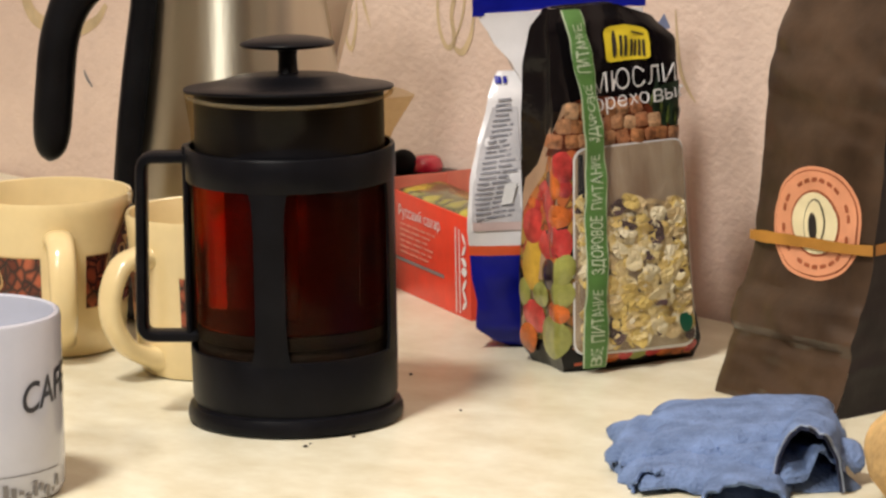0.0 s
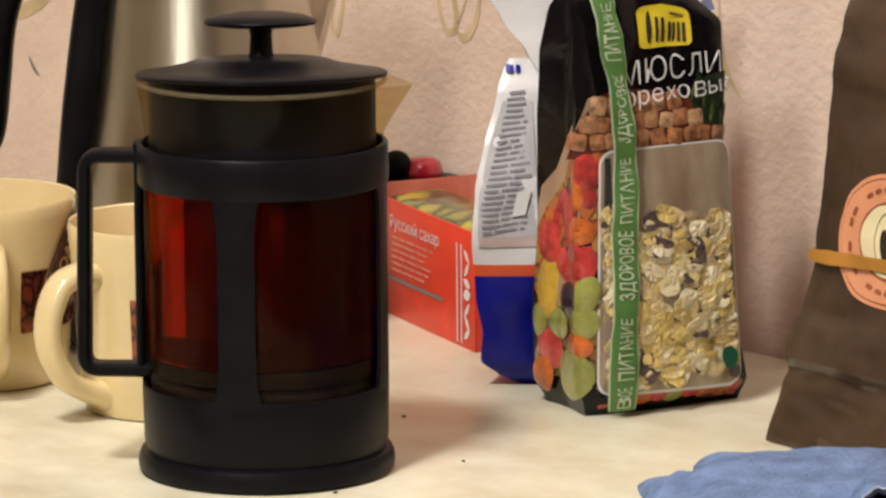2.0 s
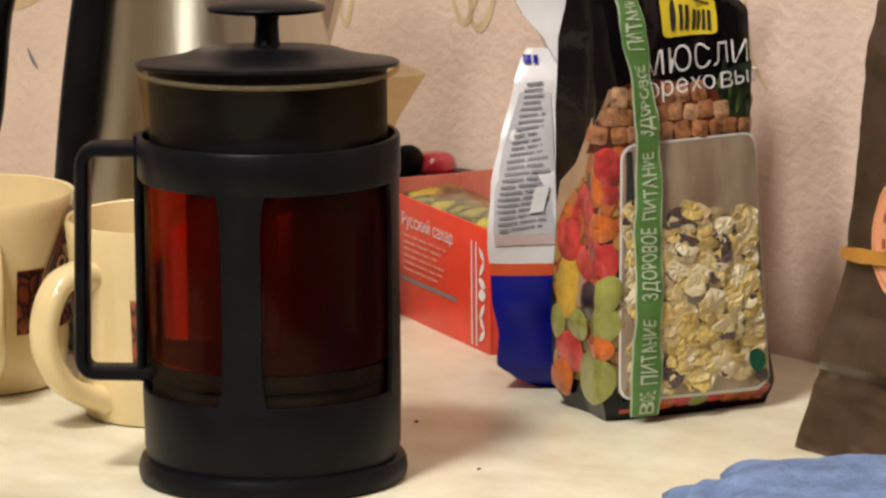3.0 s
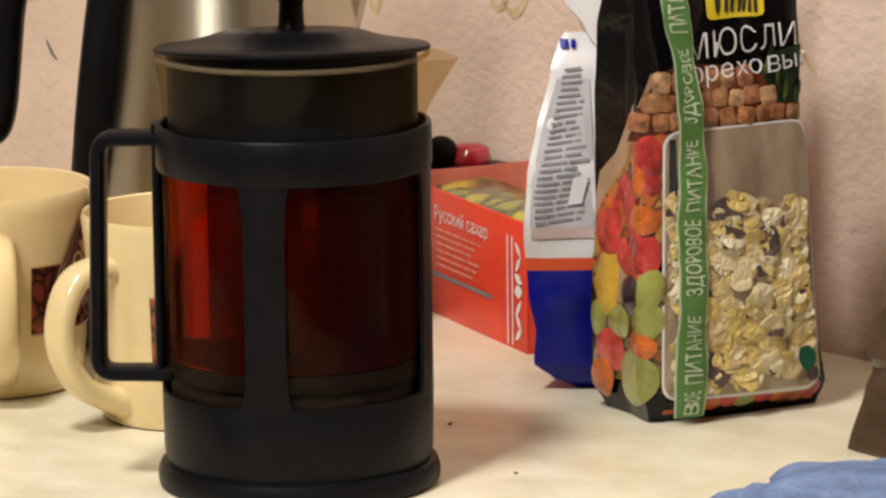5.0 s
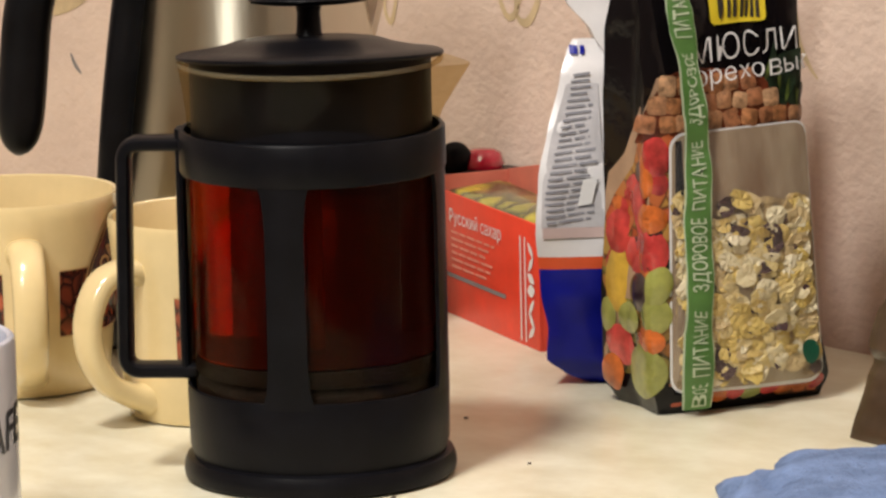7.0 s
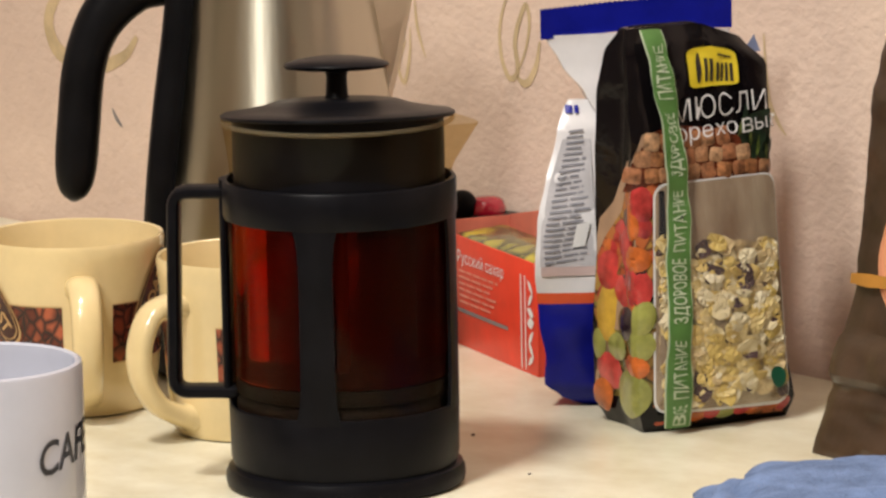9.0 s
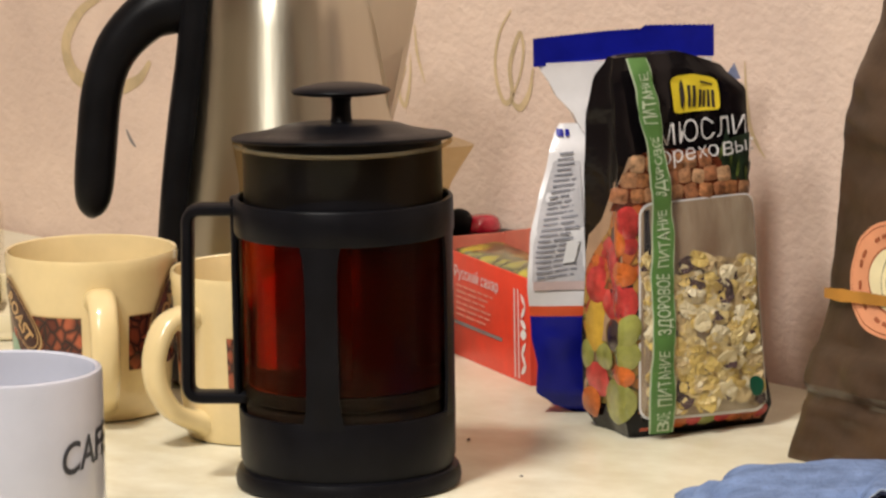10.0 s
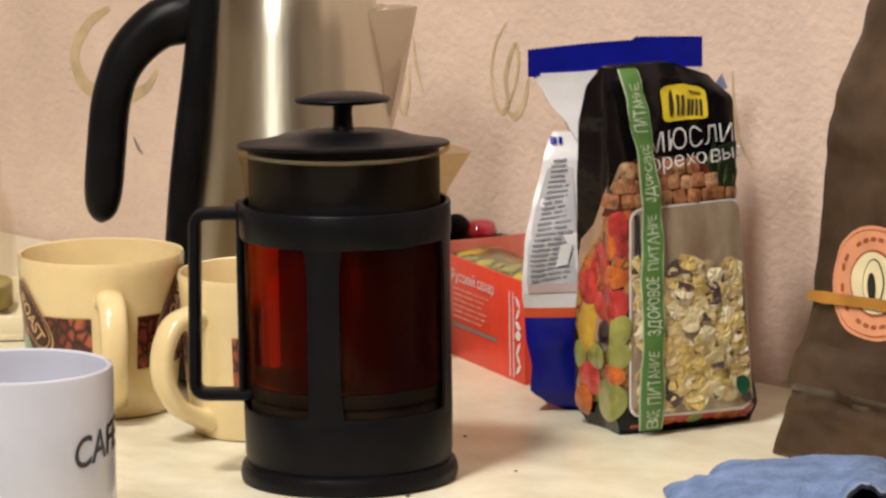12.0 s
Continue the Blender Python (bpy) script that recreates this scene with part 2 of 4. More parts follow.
def wallpaper():
    m = mat("embossed_pink_beige_wallpaper", (0.72, 0.565, 0.46), 0.62, vary=0.05, scale=14, colour2=(0.63, 0.485, 0.40))
    nt = m.node_tree
    b = nt.nodes["Principled BSDF"]
    tc = nt.nodes.new("ShaderNodeTexCoord")
    mp = nt.nodes.new("ShaderNodeMapping")
    mp.inputs["Scale"].default_value = (1, 1, 1.1)
    nt.links.new(tc.outputs["Object"], mp.inputs[0])
    n = nt.nodes.new("ShaderNodeTexNoise")
    n.inputs["Scale"].default_value = 165
    n.inputs["Detail"].default_value = 5
    n.inputs["Distortion"].default_value = 0.2
    nt.links.new(mp.outputs[0], n.inputs["Vector"])
    bp = nt.nodes.new("ShaderNodeBump")
    bp.inputs["Strength"].default_value = 0.42
    bp.inputs["Distance"].default_value = 0.0024
    nt.links.new(n.outputs["Fac"], bp.inputs["Height"])
    nt.links.new(bp.outputs[0], b.inputs["Normal"])
    return m


WALLPAPER = wallpaper()


# ---- mesh tools ----
def mesh_ob(name, bm, material, smooth=True, angle=0.7):
    bmesh.ops.recalc_face_normals(bm, faces=bm.faces)
    me = bpy.data.meshes.new(name)
    if smooth:
        for f in bm.faces:
            f.smooth = True
        for e in bm.edges:
            if len(e.link_faces) == 2 and e.calc_face_angle(0) > angle:
                e.smooth = False
    bm.to_mesh(me)
    bm.free()
    me.materials.append(material)
    return new(name, me)


def thing(name, label, category, at=None, group=""):
    ob = new(name)
    ob.empty_display_size = 0.02
    if at is not None:
        ob.matrix_world = at
    return tagged(ob, label, category, group)


def part(name, bm, material, parent, label="", smooth=True, angle=0.7, kind=""):
    ob = mesh_ob(name, bm, material, smooth, angle)
    ob.parent = parent
    return tagged(ob, label, kind=kind)


def lathe(profile, steps=64, bm=None):
    """Turns (radius, height) pairs about z."""
    bm = bm or bmesh.new()
    rings = []
    for r, z in profile:
        if r < 1e-6:
            rings.append([bm.verts.new((0, 0, z))])
        else:
            rings.append([bm.verts.new((r * math.sin(2 * math.pi * i / steps), -r * math.cos(2 * math.pi * i / steps), z)) for i in range(steps)])
    for a, b in zip(rings, rings[1:]):
        for i in range(steps):
            j = (i + 1) % steps
            if len(a) == 1 and len(b) > 1:
                bm.faces.new((a[0], b[i], b[j]))
            elif len(b) == 1 and len(a) > 1:
                bm.faces.new((a[i], b[0], a[j]))
            elif len(a) > 1:
                bm.faces.new((a[i], b[i], b[j], a[j]))
    return bm


def rounded(points, radius, steps=5):
    """Rounds the corners of a polyline of vectors."""
    pts = [Vector(p) for p in points]
    out = [pts[0]]
    for a, b, c in zip(pts, pts[1:], pts[2:]):
        r = min(radius, (a - b).length * 0.48, (c - b).length * 0.48)
        p, q = b + (a - b).normalized() * r, b + (c - b).normalized() * r
        for i in range(steps + 1):
            t = i / steps
            out.append(p * (1 - t) ** 2 + b * 2 * t * (1 - t) + q * t * t)
    return out + [pts[-1]]


def spline(points, steps=8):
    """A smooth curve through the points."""
    pts = [Vector(p) for p in points]
    pts = [2 * pts[0] - pts[1]] + pts + [2 * pts[-1] - pts[-2]]
    out = []
    for a, b, c, d in zip(pts, pts[1:], pts[2:], pts[3:]):
        for i in range(steps):
            t = i / steps
            out.append(0.5 * (2 * b + (c - a) * t + (2 * a - 5 * b + 4 * c - d) * t * t + (3 * b - a - 3 * c + d) * t ** 3))
    return out + [pts[-2]]


def sweep(path, wide, thick, side, power=2.6, ring=16, taper=None, bm=None):
    """A bar of rounded section along a path; side: the direction of its width; taper(t) scales it."""
    bm = bm or bmesh.new()
    rings, side = [], Vector(side).normalized()
    for i, p in enumerate(path):
        d = (path[min(i + 1, len(path) - 1)] - path[max(i - 1, 0)]).normalized()
        up = d.cross(side).normalized()
        k = taper(i / (len(path) - 1)) if taper else (1, 1)
        row = []
        for j in range(ring):
            a = 2 * math.pi * j / ring
            c, s = math.cos(a), math.sin(a)
            x = math.copysign(abs(c) ** (2 / power), c) * wide / 2 * k[0]
            y = math.copysign(abs(s) ** (2 / power), s) * thick / 2 * k[1]
            row.append(bm.verts.new(p + side * x + up * y))
        rings.append(row)
    for a, b in zip(rings, rings[1:]):
        for j in range(ring):
            bm.faces.new((a[j], b[j], b[(j + 1) % ring], a[(j + 1) % ring]))
    bm.faces.new(rings[0])
    bm.faces.new(rings[-1])
    return bm


def block(size, at=(0, 0, 0), bevel=0.002, segments=2, bm=None):
    b = bmesh.new()
    bmesh.ops.create_cube(b, size=1)
    for v in b.verts:
        v.co = Vector((v.co.x * size[0] + at[0], v.co.y * size[1] + at[1], v.co.z * size[2] + at[2]))
    if bevel:
        bmesh.ops.bevel(b, geom=list(b.edges), offset=bevel, segments=segments, affect="EDGES", profile=0.5)
    return b


def ball(centre, radius, squash=(1, 1, 1), u=20, v=12):
    bm = bmesh.new()
    bmesh.ops.create_uvsphere(bm, u_segments=u, v_segments=v, radius=radius)
    for w in bm.verts:
        w.co = Vector([w.co[i] * squash[i] + centre[i] for i in range(3)])
    return bm


# decals: flat outlines laid on a curved surface given by fn(a, b) -> point
def on_surface(fn, a, b, off, out):
    p, e = fn(a, b), 0.0006
    n = (fn(a + e, b) - p).cross(fn(a, b + e) - p)
    n = n.normalized() if n.length > 1e-14 else Vector((0, -1, 0))
    return p + n * off * out


def star(outline, fn, off, out=1, rings=4, bm=None, dome=0.0):
    """Fills an outline that is star-shaped about its middle."""
    bm = bm or bmesh.new()
    n = len(outline)
    ca, cb = sum(p[0] for p in outline) / n, sum(p[1] for p in outline) / n
    mid = bm.verts.new(on_surface(fn, ca, cb, off + dome, out))
    last = None
    for k in range(1, rings + 1):
        t = k / rings
        row = [bm.verts.new(on_surface(fn, ca + (a - ca) * t, cb + (b - cb) * t, off + dome * (1 - t * t), out)) for a, b in outline]
        for i in range(n):
            j = (i + 1) % n
            bm.faces.new((mid, row[i], row[j]) if last is None else (last[i], row[i], row[j], last[j]))
        last = row
    return bm


def patch(a0, a1, b0, b1, fn, off, out=1, na=8, nb=8, bm=None):
    bm = bm or bmesh.new()
    g = [[bm.verts.new(on_surface(fn, a0 + (a1 - a0) * i / na, b0 + (b1 - b0) * j / nb, off, out)) for j in range(nb + 1)] for i in range(na + 1)]
    for i in range(na):
        for j in range(nb):
            bm.faces.new((g[i][j], g[i + 1][j], g[i + 1][j + 1], g[i][j + 1]))
    return bm


def oval(a, b, ra, rb, n=24, tilt=0.0, power=2.0):
    pts = []
    for i in range(n):
        t = 2 * math.pi * i / n
        c, s = math.cos(t), math.sin(t)
        x = math.copysign(abs(c) ** (2 / power), c) * ra
        y = math.copysign(abs(s) ** (2 / power), s) * rb
        pts.append((a + x * math.cos(tilt) - y * math.sin(tilt), b + x * math.sin(tilt) + y * math.cos(tilt)))
    return pts


def letters(body, height, fn, a, b, off, out=1, turn=0.0, squeeze=1.0, bold=0.0, slope=0.0, bm=None, shear=0.0, fit=0.0):
    """The words laid on a surface, from (a, b) on, turned by degrees; fit: their length."""
    cu = bpy.data.curves.new("letters", "FONT")
    cu.body, cu.size, cu.resolution_u, cu.offset, cu.shear = body, 1.0, 4, bold, shear
    tmp = new("letters", cu)
    me = tmp.to_mesh()
    bm = bm or bmesh.new()
    c, s = math.cos(radians(turn)), math.sin(radians(turn))
    if fit:
        squeeze = fit / (max(v.co.x for v in me.vertices) * height * 1.38)
    vs = []
    for v in me.vertices:
        x, y = v.co.x * height * squeeze * 1.38, v.co.y * height * 1.38
        y += slope * x
        vs.append(bm.verts.new(on_surface(fn, a + x * c - y * s, b + x * s + y * c, off, out)))
    for p in me.polygons:
        try:
            bm.faces.new([vs[i] for i in p.vertices])
        except ValueError:
            pass
    tmp.to_mesh_clear()
    bpy.data.objects.remove(tmp)
    bpy.data.curves.remove(cu)
    return bm


# ---- the room ----
WALL_AT, ALONG, INTO = Vector((0.205, 0.253, 0)), Vector((-0.7071, 0.7071, 0)), Vector((0.7071, 0.7071, 0))
ROOM = Matrix(((-ALONG.x, INTO.x, 0, WALL_AT.x), (-ALONG.y, INTO.y, 0, WALL_AT.y), (0, 0, 1, 0), (0, 0, 0, 1)))
# in room space: x to the right along the papered wall, y into it, z up


def room_piece(name, size, at, material, label, category):
    ob = mesh_ob(name, block(size, at, 0), material, smooth=False)
    ob.matrix_world = ROOM
    return tagged(ob, label, category, kind="structure")


room_piece("wall_north", (4.6, 0.12, 2.6), (0.5, 0.06, 0.55), WALLPAPER, "pink-beige embossed wallpaper with thin gold scrolls", "wall")
room_piece("wall_south", (4.6, 0.12, 2.6), (0.5, -3.36, 0.55), PLAIN_WALL, "plain beige papered wall closing the kitchen", "wall")
room_piece("wall_west", (0.12, 3.3, 2.6), (-1.74, -1.65, 0.55), PLAIN_WALL, "plain beige papered side wall", "wall")
room_piece("wall_east", (0.12, 3.3, 2.6), (2.74, -1.65, 0.55), PLAIN_WALL, "plain beige papered side wall", "wall")
room_piece("floor", (4.36, 3.3, 0.1), (0.5, -1.65, -0.80), FLOORING, "brown wooden kitchen floor", "floor")
room_piece("ceiling", (4.6, 3.54, 0.1), (0.5, -1.65, 1.9), CEILING, "plain white painted ceiling", "ceiling")


def scroll(points, width=0.0032):
    """A flat printed scroll line on the papered wall, thinning at its ends."""
    line = spline([(x, z, 0) for x, z in points], 10)
    bm, last = bmesh.new(), None
    for i, p in enumerate(line):
        d = (line[min(i + 1, len(line) - 1)] - line[max(i - 1, 0)]).normalized()
        w = width * (0.35 + 0.65 * math.sin(math.pi * i / (len(line) - 1))) / 2
        row = [bm.verts.new(Vector((p.x - d.y * w * k, -0.0004, p.y + d.x * w * k))) for k in (-1, 1)]
        if last:
            bm.faces.new((last[0], row[0], row[1], last[1]))
        last = row
    return bm


papered = bpy.data.objects["wall_north"]
for pts, width in (([(-0.6047, 0.1568), (-0.6263, 0.1459), (-0.6426, 0.1275), (-0.6413, 0.1130), (-0.6296, 0.1032), (-0.5982, 0.0993), (-0.5696, 0.1078), (-0.5561, 0.1205)], 0.0105),
                   ([(-0.2174, 0.1804), (-0.2266, 0.1681), (-0.2314, 0.1529), (-0.2302, 0.1382), (-0.2249, 0.1282), (-0.2193, 0.1288), (-0.2172, 0.1346), (-0.2191, 0.1475), (-0.2148, 0.1603), (-0.2096, 0.1680), (-0.2073, 0.1584), (-0.2102, 0.1451), (-0.2168, 0.1320)], 0.0036),
                   ([(-0.2188, 0.1305), (-0.2144, 0.1263), (-0.2090, 0.1268), (-0.2024, 0.1360), (-0.1991, 0.1493)], 0.0044),
                   ([(-0.3021, 0.1649), (-0.3000, 0.1484), (-0.2936, 0.1322)], 0.0026),
                   ([(-0.3062, 0.1478), (-0.3070, 0.1326), (-0.3117, 0.1174), (-0.3166, 0.1250), (-0.3100, 0.1407)], 0.003),
                   ([(-0.0280, 0.1683), (-0.0267, 0.1498), (-0.0242, 0.1344), (-0.0180, 0.1242), (-0.0126, 0.1185)], 0.003)):
    part("scroll", scroll(pts, width), GOLD_INK, papered, "gold printed scroll")
part("scuff", scroll([(-0.5824, 0.0760), (-0.5784, 0.0703), (-0.5732, 0.0661)], 0.0026), GREY_INK, papered, "small dark scuff")


# ---- the table ----
table = thing("kitchen_table", "cream marble-patterned laminate kitchen table against the wall", "table", ROOM)
top = part("tabletop", block((1.30, 0.80, 0.028), (-0.25, -0.402, -0.014), 0.006, 3), TABLE, table, "cream laminate with faint veins")
for x in (-0.84, 0.34):
    for y in (-0.74, -0.06):
        part("leg", block((0.045, 0.045, 0.722), (x, y, -0.389), 0.004), IVORY, table)


# ---- french press ----
def french_press():
    face = 6.4
    ob = thing("french_press", "black plastic french press holding dark red tea", "french press", pose(0, 0, 0, 0, 0, face))
    # frame: foot, lower cup, posts and upper ring
    part("foot", lathe([(0, 0.0005), (0.0530, 0.0005), (0.0543, 0.0015), (0.0547, 0.0040), (0.0544, 0.0068), (0.0534, 0.0092), (0.0515, 0.0100), (0.046, 0.0105), (0.046, 0.003), (0, 0.003)], 96), BLACK, ob)
    part("lower_cup", lathe([(0.0468, 0.0035), (0.0496, 0.0145), (0.0500, 0.0375), (0.0496, 0.0385), (0.0484, 0.0385), (0.0482, 0.004)], 96), BLACK, ob)
    part("upper_ring", lathe([(0.0486, 0.1240), (0.0502, 0.1240), (0.0506, 0.1250), (0.0506, 0.1400), (0.0500, 0.1410), (0.0486, 0.1410), (0.0484, 0.1325), (0.0486, 0.1240)], 96), BLACK, ob)
    for mid in (-13, 77, 167, -103):
        def fn(a, b, mid=mid):
            t = radians(mid + a)
            return Vector((0.0500 * math.sin(t), -0.0500 * math.cos(t), b))
        bm = bmesh.new()
        inner = lambda a, b, mid=mid: Vector((0.0484 * math.sin(radians(mid + a)), -0.0484 * math.cos(radians(mid + a)), b))
        rows = []
        for k in range(13):
            b = 0.036 + 0.090 * k / 12
            w = 8.6 + 3.0 * (abs(k - 6) / 6) ** 6
            rows.append([bm.verts.new(fn(w * (2 * i / 8 - 1), b)) for i in range(9)] + [bm.verts.new(inner(w * (1 - 2 * i / 8), b)) for i in range(9)])
        for a, c in zip(rows, rows[1:]):
            for i in range(18):
                j = (i + 1) % 18
                bm.faces.new((a[i], a[j], c[j], c[i]))
        part("post", bm, BLACK, ob)
    # handle
    t = radians(-96.4)
    out, side = Vector((math.sin(t), -math.cos(t), 0)), Vector((math.cos(t), math.sin(t), 0))
    path = rounded([out * 0.048 + Vector((0, 0, 0.1345)), out * 0.0755 + Vector((0, 0, 0.1345)), out * 0.0775 + Vector((0, 0, 0.0425)), out * 0.048 + Vector((0, 0, 0.0425))], 0.007, 7)
    full = []
    for a, b in zip(path, path[1:]):
        k = max(1, int((b - a).length / 0.008))
        full += [a.lerp(b, i / k) for i in range(k)]
    full.append(path[-1])
    grip = part("handle", sweep(full, 0.014, 0.0062, side, 3.2, 16), BLACK, ob)
    part("handle_mount", sweep([out * 0.0528 + Vector((0, 0, z)) for z in (0.040, 0.06, 0.10, 0.1405)], 0.013, 0.004, side, 3.0, 12), BLACK, grip)
    # beaker with spout
    steps, bm, rings = 96, bmesh.new(), []
    prof = [(0.0462, 0.006), (0.0472, 0.010), (0.0474, 0.05), (0.0474, 0.10), (0.0474, 0.140), (0.0476, 0.148), (0.0486, 0.156), (0.0496, 0.163), (0.0502, 0.1672)]
    spout_at = 84
    for r, z in prof:
        row = []
        for i in range(steps):
            d = (360 * i / steps - spout_at + 180) % 360 - 180
            k = max(0, (z - 0.142) / 0.0252)
            rr = r + 0.0115 * k * max(0, 1 - abs(d) / 24) ** 1.1
            row.append(bm.verts.new((rr * math.sin(2 * math.pi * i / steps), -rr * math.cos(2 * math.pi * i / steps), z - 0.002 * k * max(0, 1 - abs(d) / 24))))
        rings.append(row)
    for a, b in zip(rings, rings[1:]):
        for i in range(steps):
            bm.faces.new((a[i], b[i], b[(i + 1) % steps], a[(i + 1) % steps]))
    beaker = part("beaker", bm, GLASS, ob, "clear glass beaker with a pouring lip")
    beaker.visible_shadow = False
    part("beaker_rim", lathe([(0.0488, 0.1662), (0.0500, 0.1662), (0.0505, 0.1672), (0.0500, 0.1682), (0.0488, 0.1682), (0.0486, 0.1672), (0.0488, 0.1662)], 96), RIM_GLASS, ob)
    # contents
    tea = part("tea", lathe([(0, 0.0513), (0.0462, 0.0513), (0.0468, 0.0520), (0.0468, 0.1290), (0.0455, 0.1300), (0, 0.1300)], 96), TEA, ob, "dark red brewed tea")
    # added shell, no separate tea: it darkens what is seen through the middle
    part("tea_tint_shell", lathe([(0, 0.0530), (0.0240, 0.0530), (0.0240, 0.1285), (0, 0.1285)], 64), TEA_DEPTH_TINT, tea, "added tint shell that darkens the view through the tea")
    part("tea_leaves", lathe([(0, 0.0075), (0.0445, 0.0075), (0.0463, 0.012), (0.0463, 0.040), (0.044, 0.043), (0, 0.0435)], 64), LEAVES, ob, "pressed wet tea leaves")
    part("filter_plate", lathe([(0, 0.044), (0.0462, 0.044), (0.0466, 0.046), (0.0464, 0.0506), (0.043, 0.0510), (0.012, 0.0511), (0, 0.0511)], 64), LEAVES, ob)
    part("plunger_rod", lathe([(0, 0.050), (0.0022, 0.050), (0.0022, 0.166), (0, 0.166)], 16), STEEL, ob)
    # lid and knob
    lid = part("lid", lathe([(0, 0.1768), (0.012, 0.1768), (0.022, 0.1765), (0.0275, 0.1758), (0.034, 0.1737), (0.044, 0.1717), (0.0515, 0.1708), (0.0530, 0.1700), (0.0532, 0.1690), (0.0522, 0.1682), (0.0482, 0.1684), (0.0480, 0.1670), (0.0478, 0.1310), (0.0464, 0.1305), (0.0460, 0.1665), (0, 0.1672)], 96), BLACK, ob, "black domed lid")
    part("knob_stem", lathe([(0, 0.175), (0.0062, 0.175), (0.0050, 0.1785), (0.0046, 0.186), (0.0054, 0.1895), (0, 0.1895)], 32), BLACK, lid)
    part("knob", lathe([(0, 0.1890), (0.016, 0.1893), (0.0228, 0.1902), (0.0240, 0.1914), (0.0232, 0.1926), (0.018, 0.1943), (0.010, 0.1955), (0, 0.1958)], 64), BLACK, lid, "flat mushroom knob")
    # the lid sits a little askew, its near edge raised
    lid.matrix_local = Matrix.Translation((0, 0, 0.169)) @ Matrix.Rotation(radians(-4.6), 4, "X") @ Matrix.Translation((0, 0, -0.169))
    for o in ob.children:
        if o.name.split(".")[0] in ("lower_cup", "upper_ring", "post", "beaker", "beaker_rim", "tea", "tea_leaves", "filter_plate"):
            o.scale = (1.048, 1.048, 1)
    return ob


french_press()


# ---- mugs ----
def handle_loop(points, wide, thick, side, taper=None):
    return sweep(spline(points, 7), wide, thick, side, 2.4, 14, taper)


def coffee_mug(at, handle_deg, label, banner_degs, with_text, gaps):
    """Cream mug: tapered bowl, loop handle, printed bean band and oval banners; degrees run from the camera side to the right."""
    ob = thing("coffee_mug", label, "mug", at, "cream coffee mugs")
    outer = [(0.0, 0.0015), (0.031, 0.0015), (0.0345, 0.0), (0.0375, 0.0008), (0.0392, 0.004), (0.0408, 0.020), (0.0419, 0.040), (0.0431, 0.060), (0.0446, 0.078), (0.0451, 0.0835), (0.0444, 0.0855), (0.0431, 0.0850)]
    inner = [(0.0417, 0.076), (0.0400, 0.05), (0.0388, 0.02), (0.036, 0.008), (0.0, 0.006)]
    part("bowl", lathe(outer + inner, 96), CREAM, ob)

    def radius(z):
        for (r0, z0), (r1, z1) in zip(outer[2:10], outer[3:10]):
            if z0 <= z <= z1:
                return r0 + (r1 - r0) * (z - z0) / max(1e-6, z1 - z0)
        return outer[9][0]

    def skin(a, b):
        t = a / 0.0425
        r = radius(b)
        return Vector((r * math.sin(t), -r * math.cos(t), b))

    h = radians(handle_deg)
    out, side = Vector((math.sin(h), -math.cos(h), 0)), Vector((math.cos(h), math.sin(h), 0))
    pts = [out * r + Vector((0, 0, z)) for r, z in ((0.039, 0.0645), (0.0485, 0.0665), (0.0600, 0.0620), (0.0665, 0.0480), (0.0655, 0.0330), (0.0580, 0.0205), (0.0475, 0.0140), (0.038, 0.0110))]
    part("handle", handle_loop(pts, 0.0150, 0.0098, side, lambda t: (1 + 0.22 * (2 * t - 1) ** 4, 1 + 0.5 * (2 * t - 1) ** 6)), CREAM, ob)
    hs = radians(handle_deg) * 0.0425
    for sgn in (-1, 1):
        a0, a1 = hs + sgn * gaps[sgn > 0], hs + sgn * 0.098
        bm = patch(a0, a1, 0.0275, 0.0560, skin, 0.0003, 1, 40, 4)
        band = part("bean_band", bm, BEANS, ob, "printed band of dark coffee beans")
        for b in (0.0270, 0.0560):
            part("band_line", patch(a0, a1, b, b + 0.0006, skin, 0.0005, 1, 40, 1), TAN, band)
    for deg, tilt, up in banner_degs:
        a = radians(deg) * 0.0425
        banner = None
        for name, k, m, off in (("banner", 1.0, TAN, 0.0008), ("banner_line", 0.94, MAROON, 0.0010), ("banner_rule", 0.88, TAN, 0.0012), ("banner_field", 0.845, MAROON, 0.0014)):
            made = part(name, star(oval(a, up, 0.0225 * k, 0.0086 * k + 0.0020 * (k - 1), 40, radians(tilt), 2.5), skin, off, 1, 8), m, banner or ob)
            banner = banner or made
        if with_text:
            c, s = math.cos(radians(tilt)), math.sin(radians(tilt))
            x0, y0 = -0.0135, -0.0034
            part("lettering", letters("ROAST", 0.0069, skin, a + x0 * c - y0 * s, up + x0 * s + y0 * c, 0.0017, 1, tilt, 0.95, 0.03), TAN, banner, "tan word ROAST")
        part("leaf_print", star(oval(a - 0.008, 0.035, 0.006, 0.010, 16, 0.4), skin, 0.0006, 1, 4), TEAL, ob)
    return ob


coffee_mug(pose(-0.1520, 0.1765, 0, 0, 0, 6.4), 8, "cream glazed coffee mug with bean band and brown banner", ((-57, -52, 0.0555), (64, 60, 0.0605)), True, (0.0098, 0.0150))
coffee_mug(pose(-0.0570, 0.1190, 0, 0, 0, 6.4), -52, "cream glazed coffee mug standing behind the french press", ((60, 58, 0.050),), False, (0.0115, 0.0220))


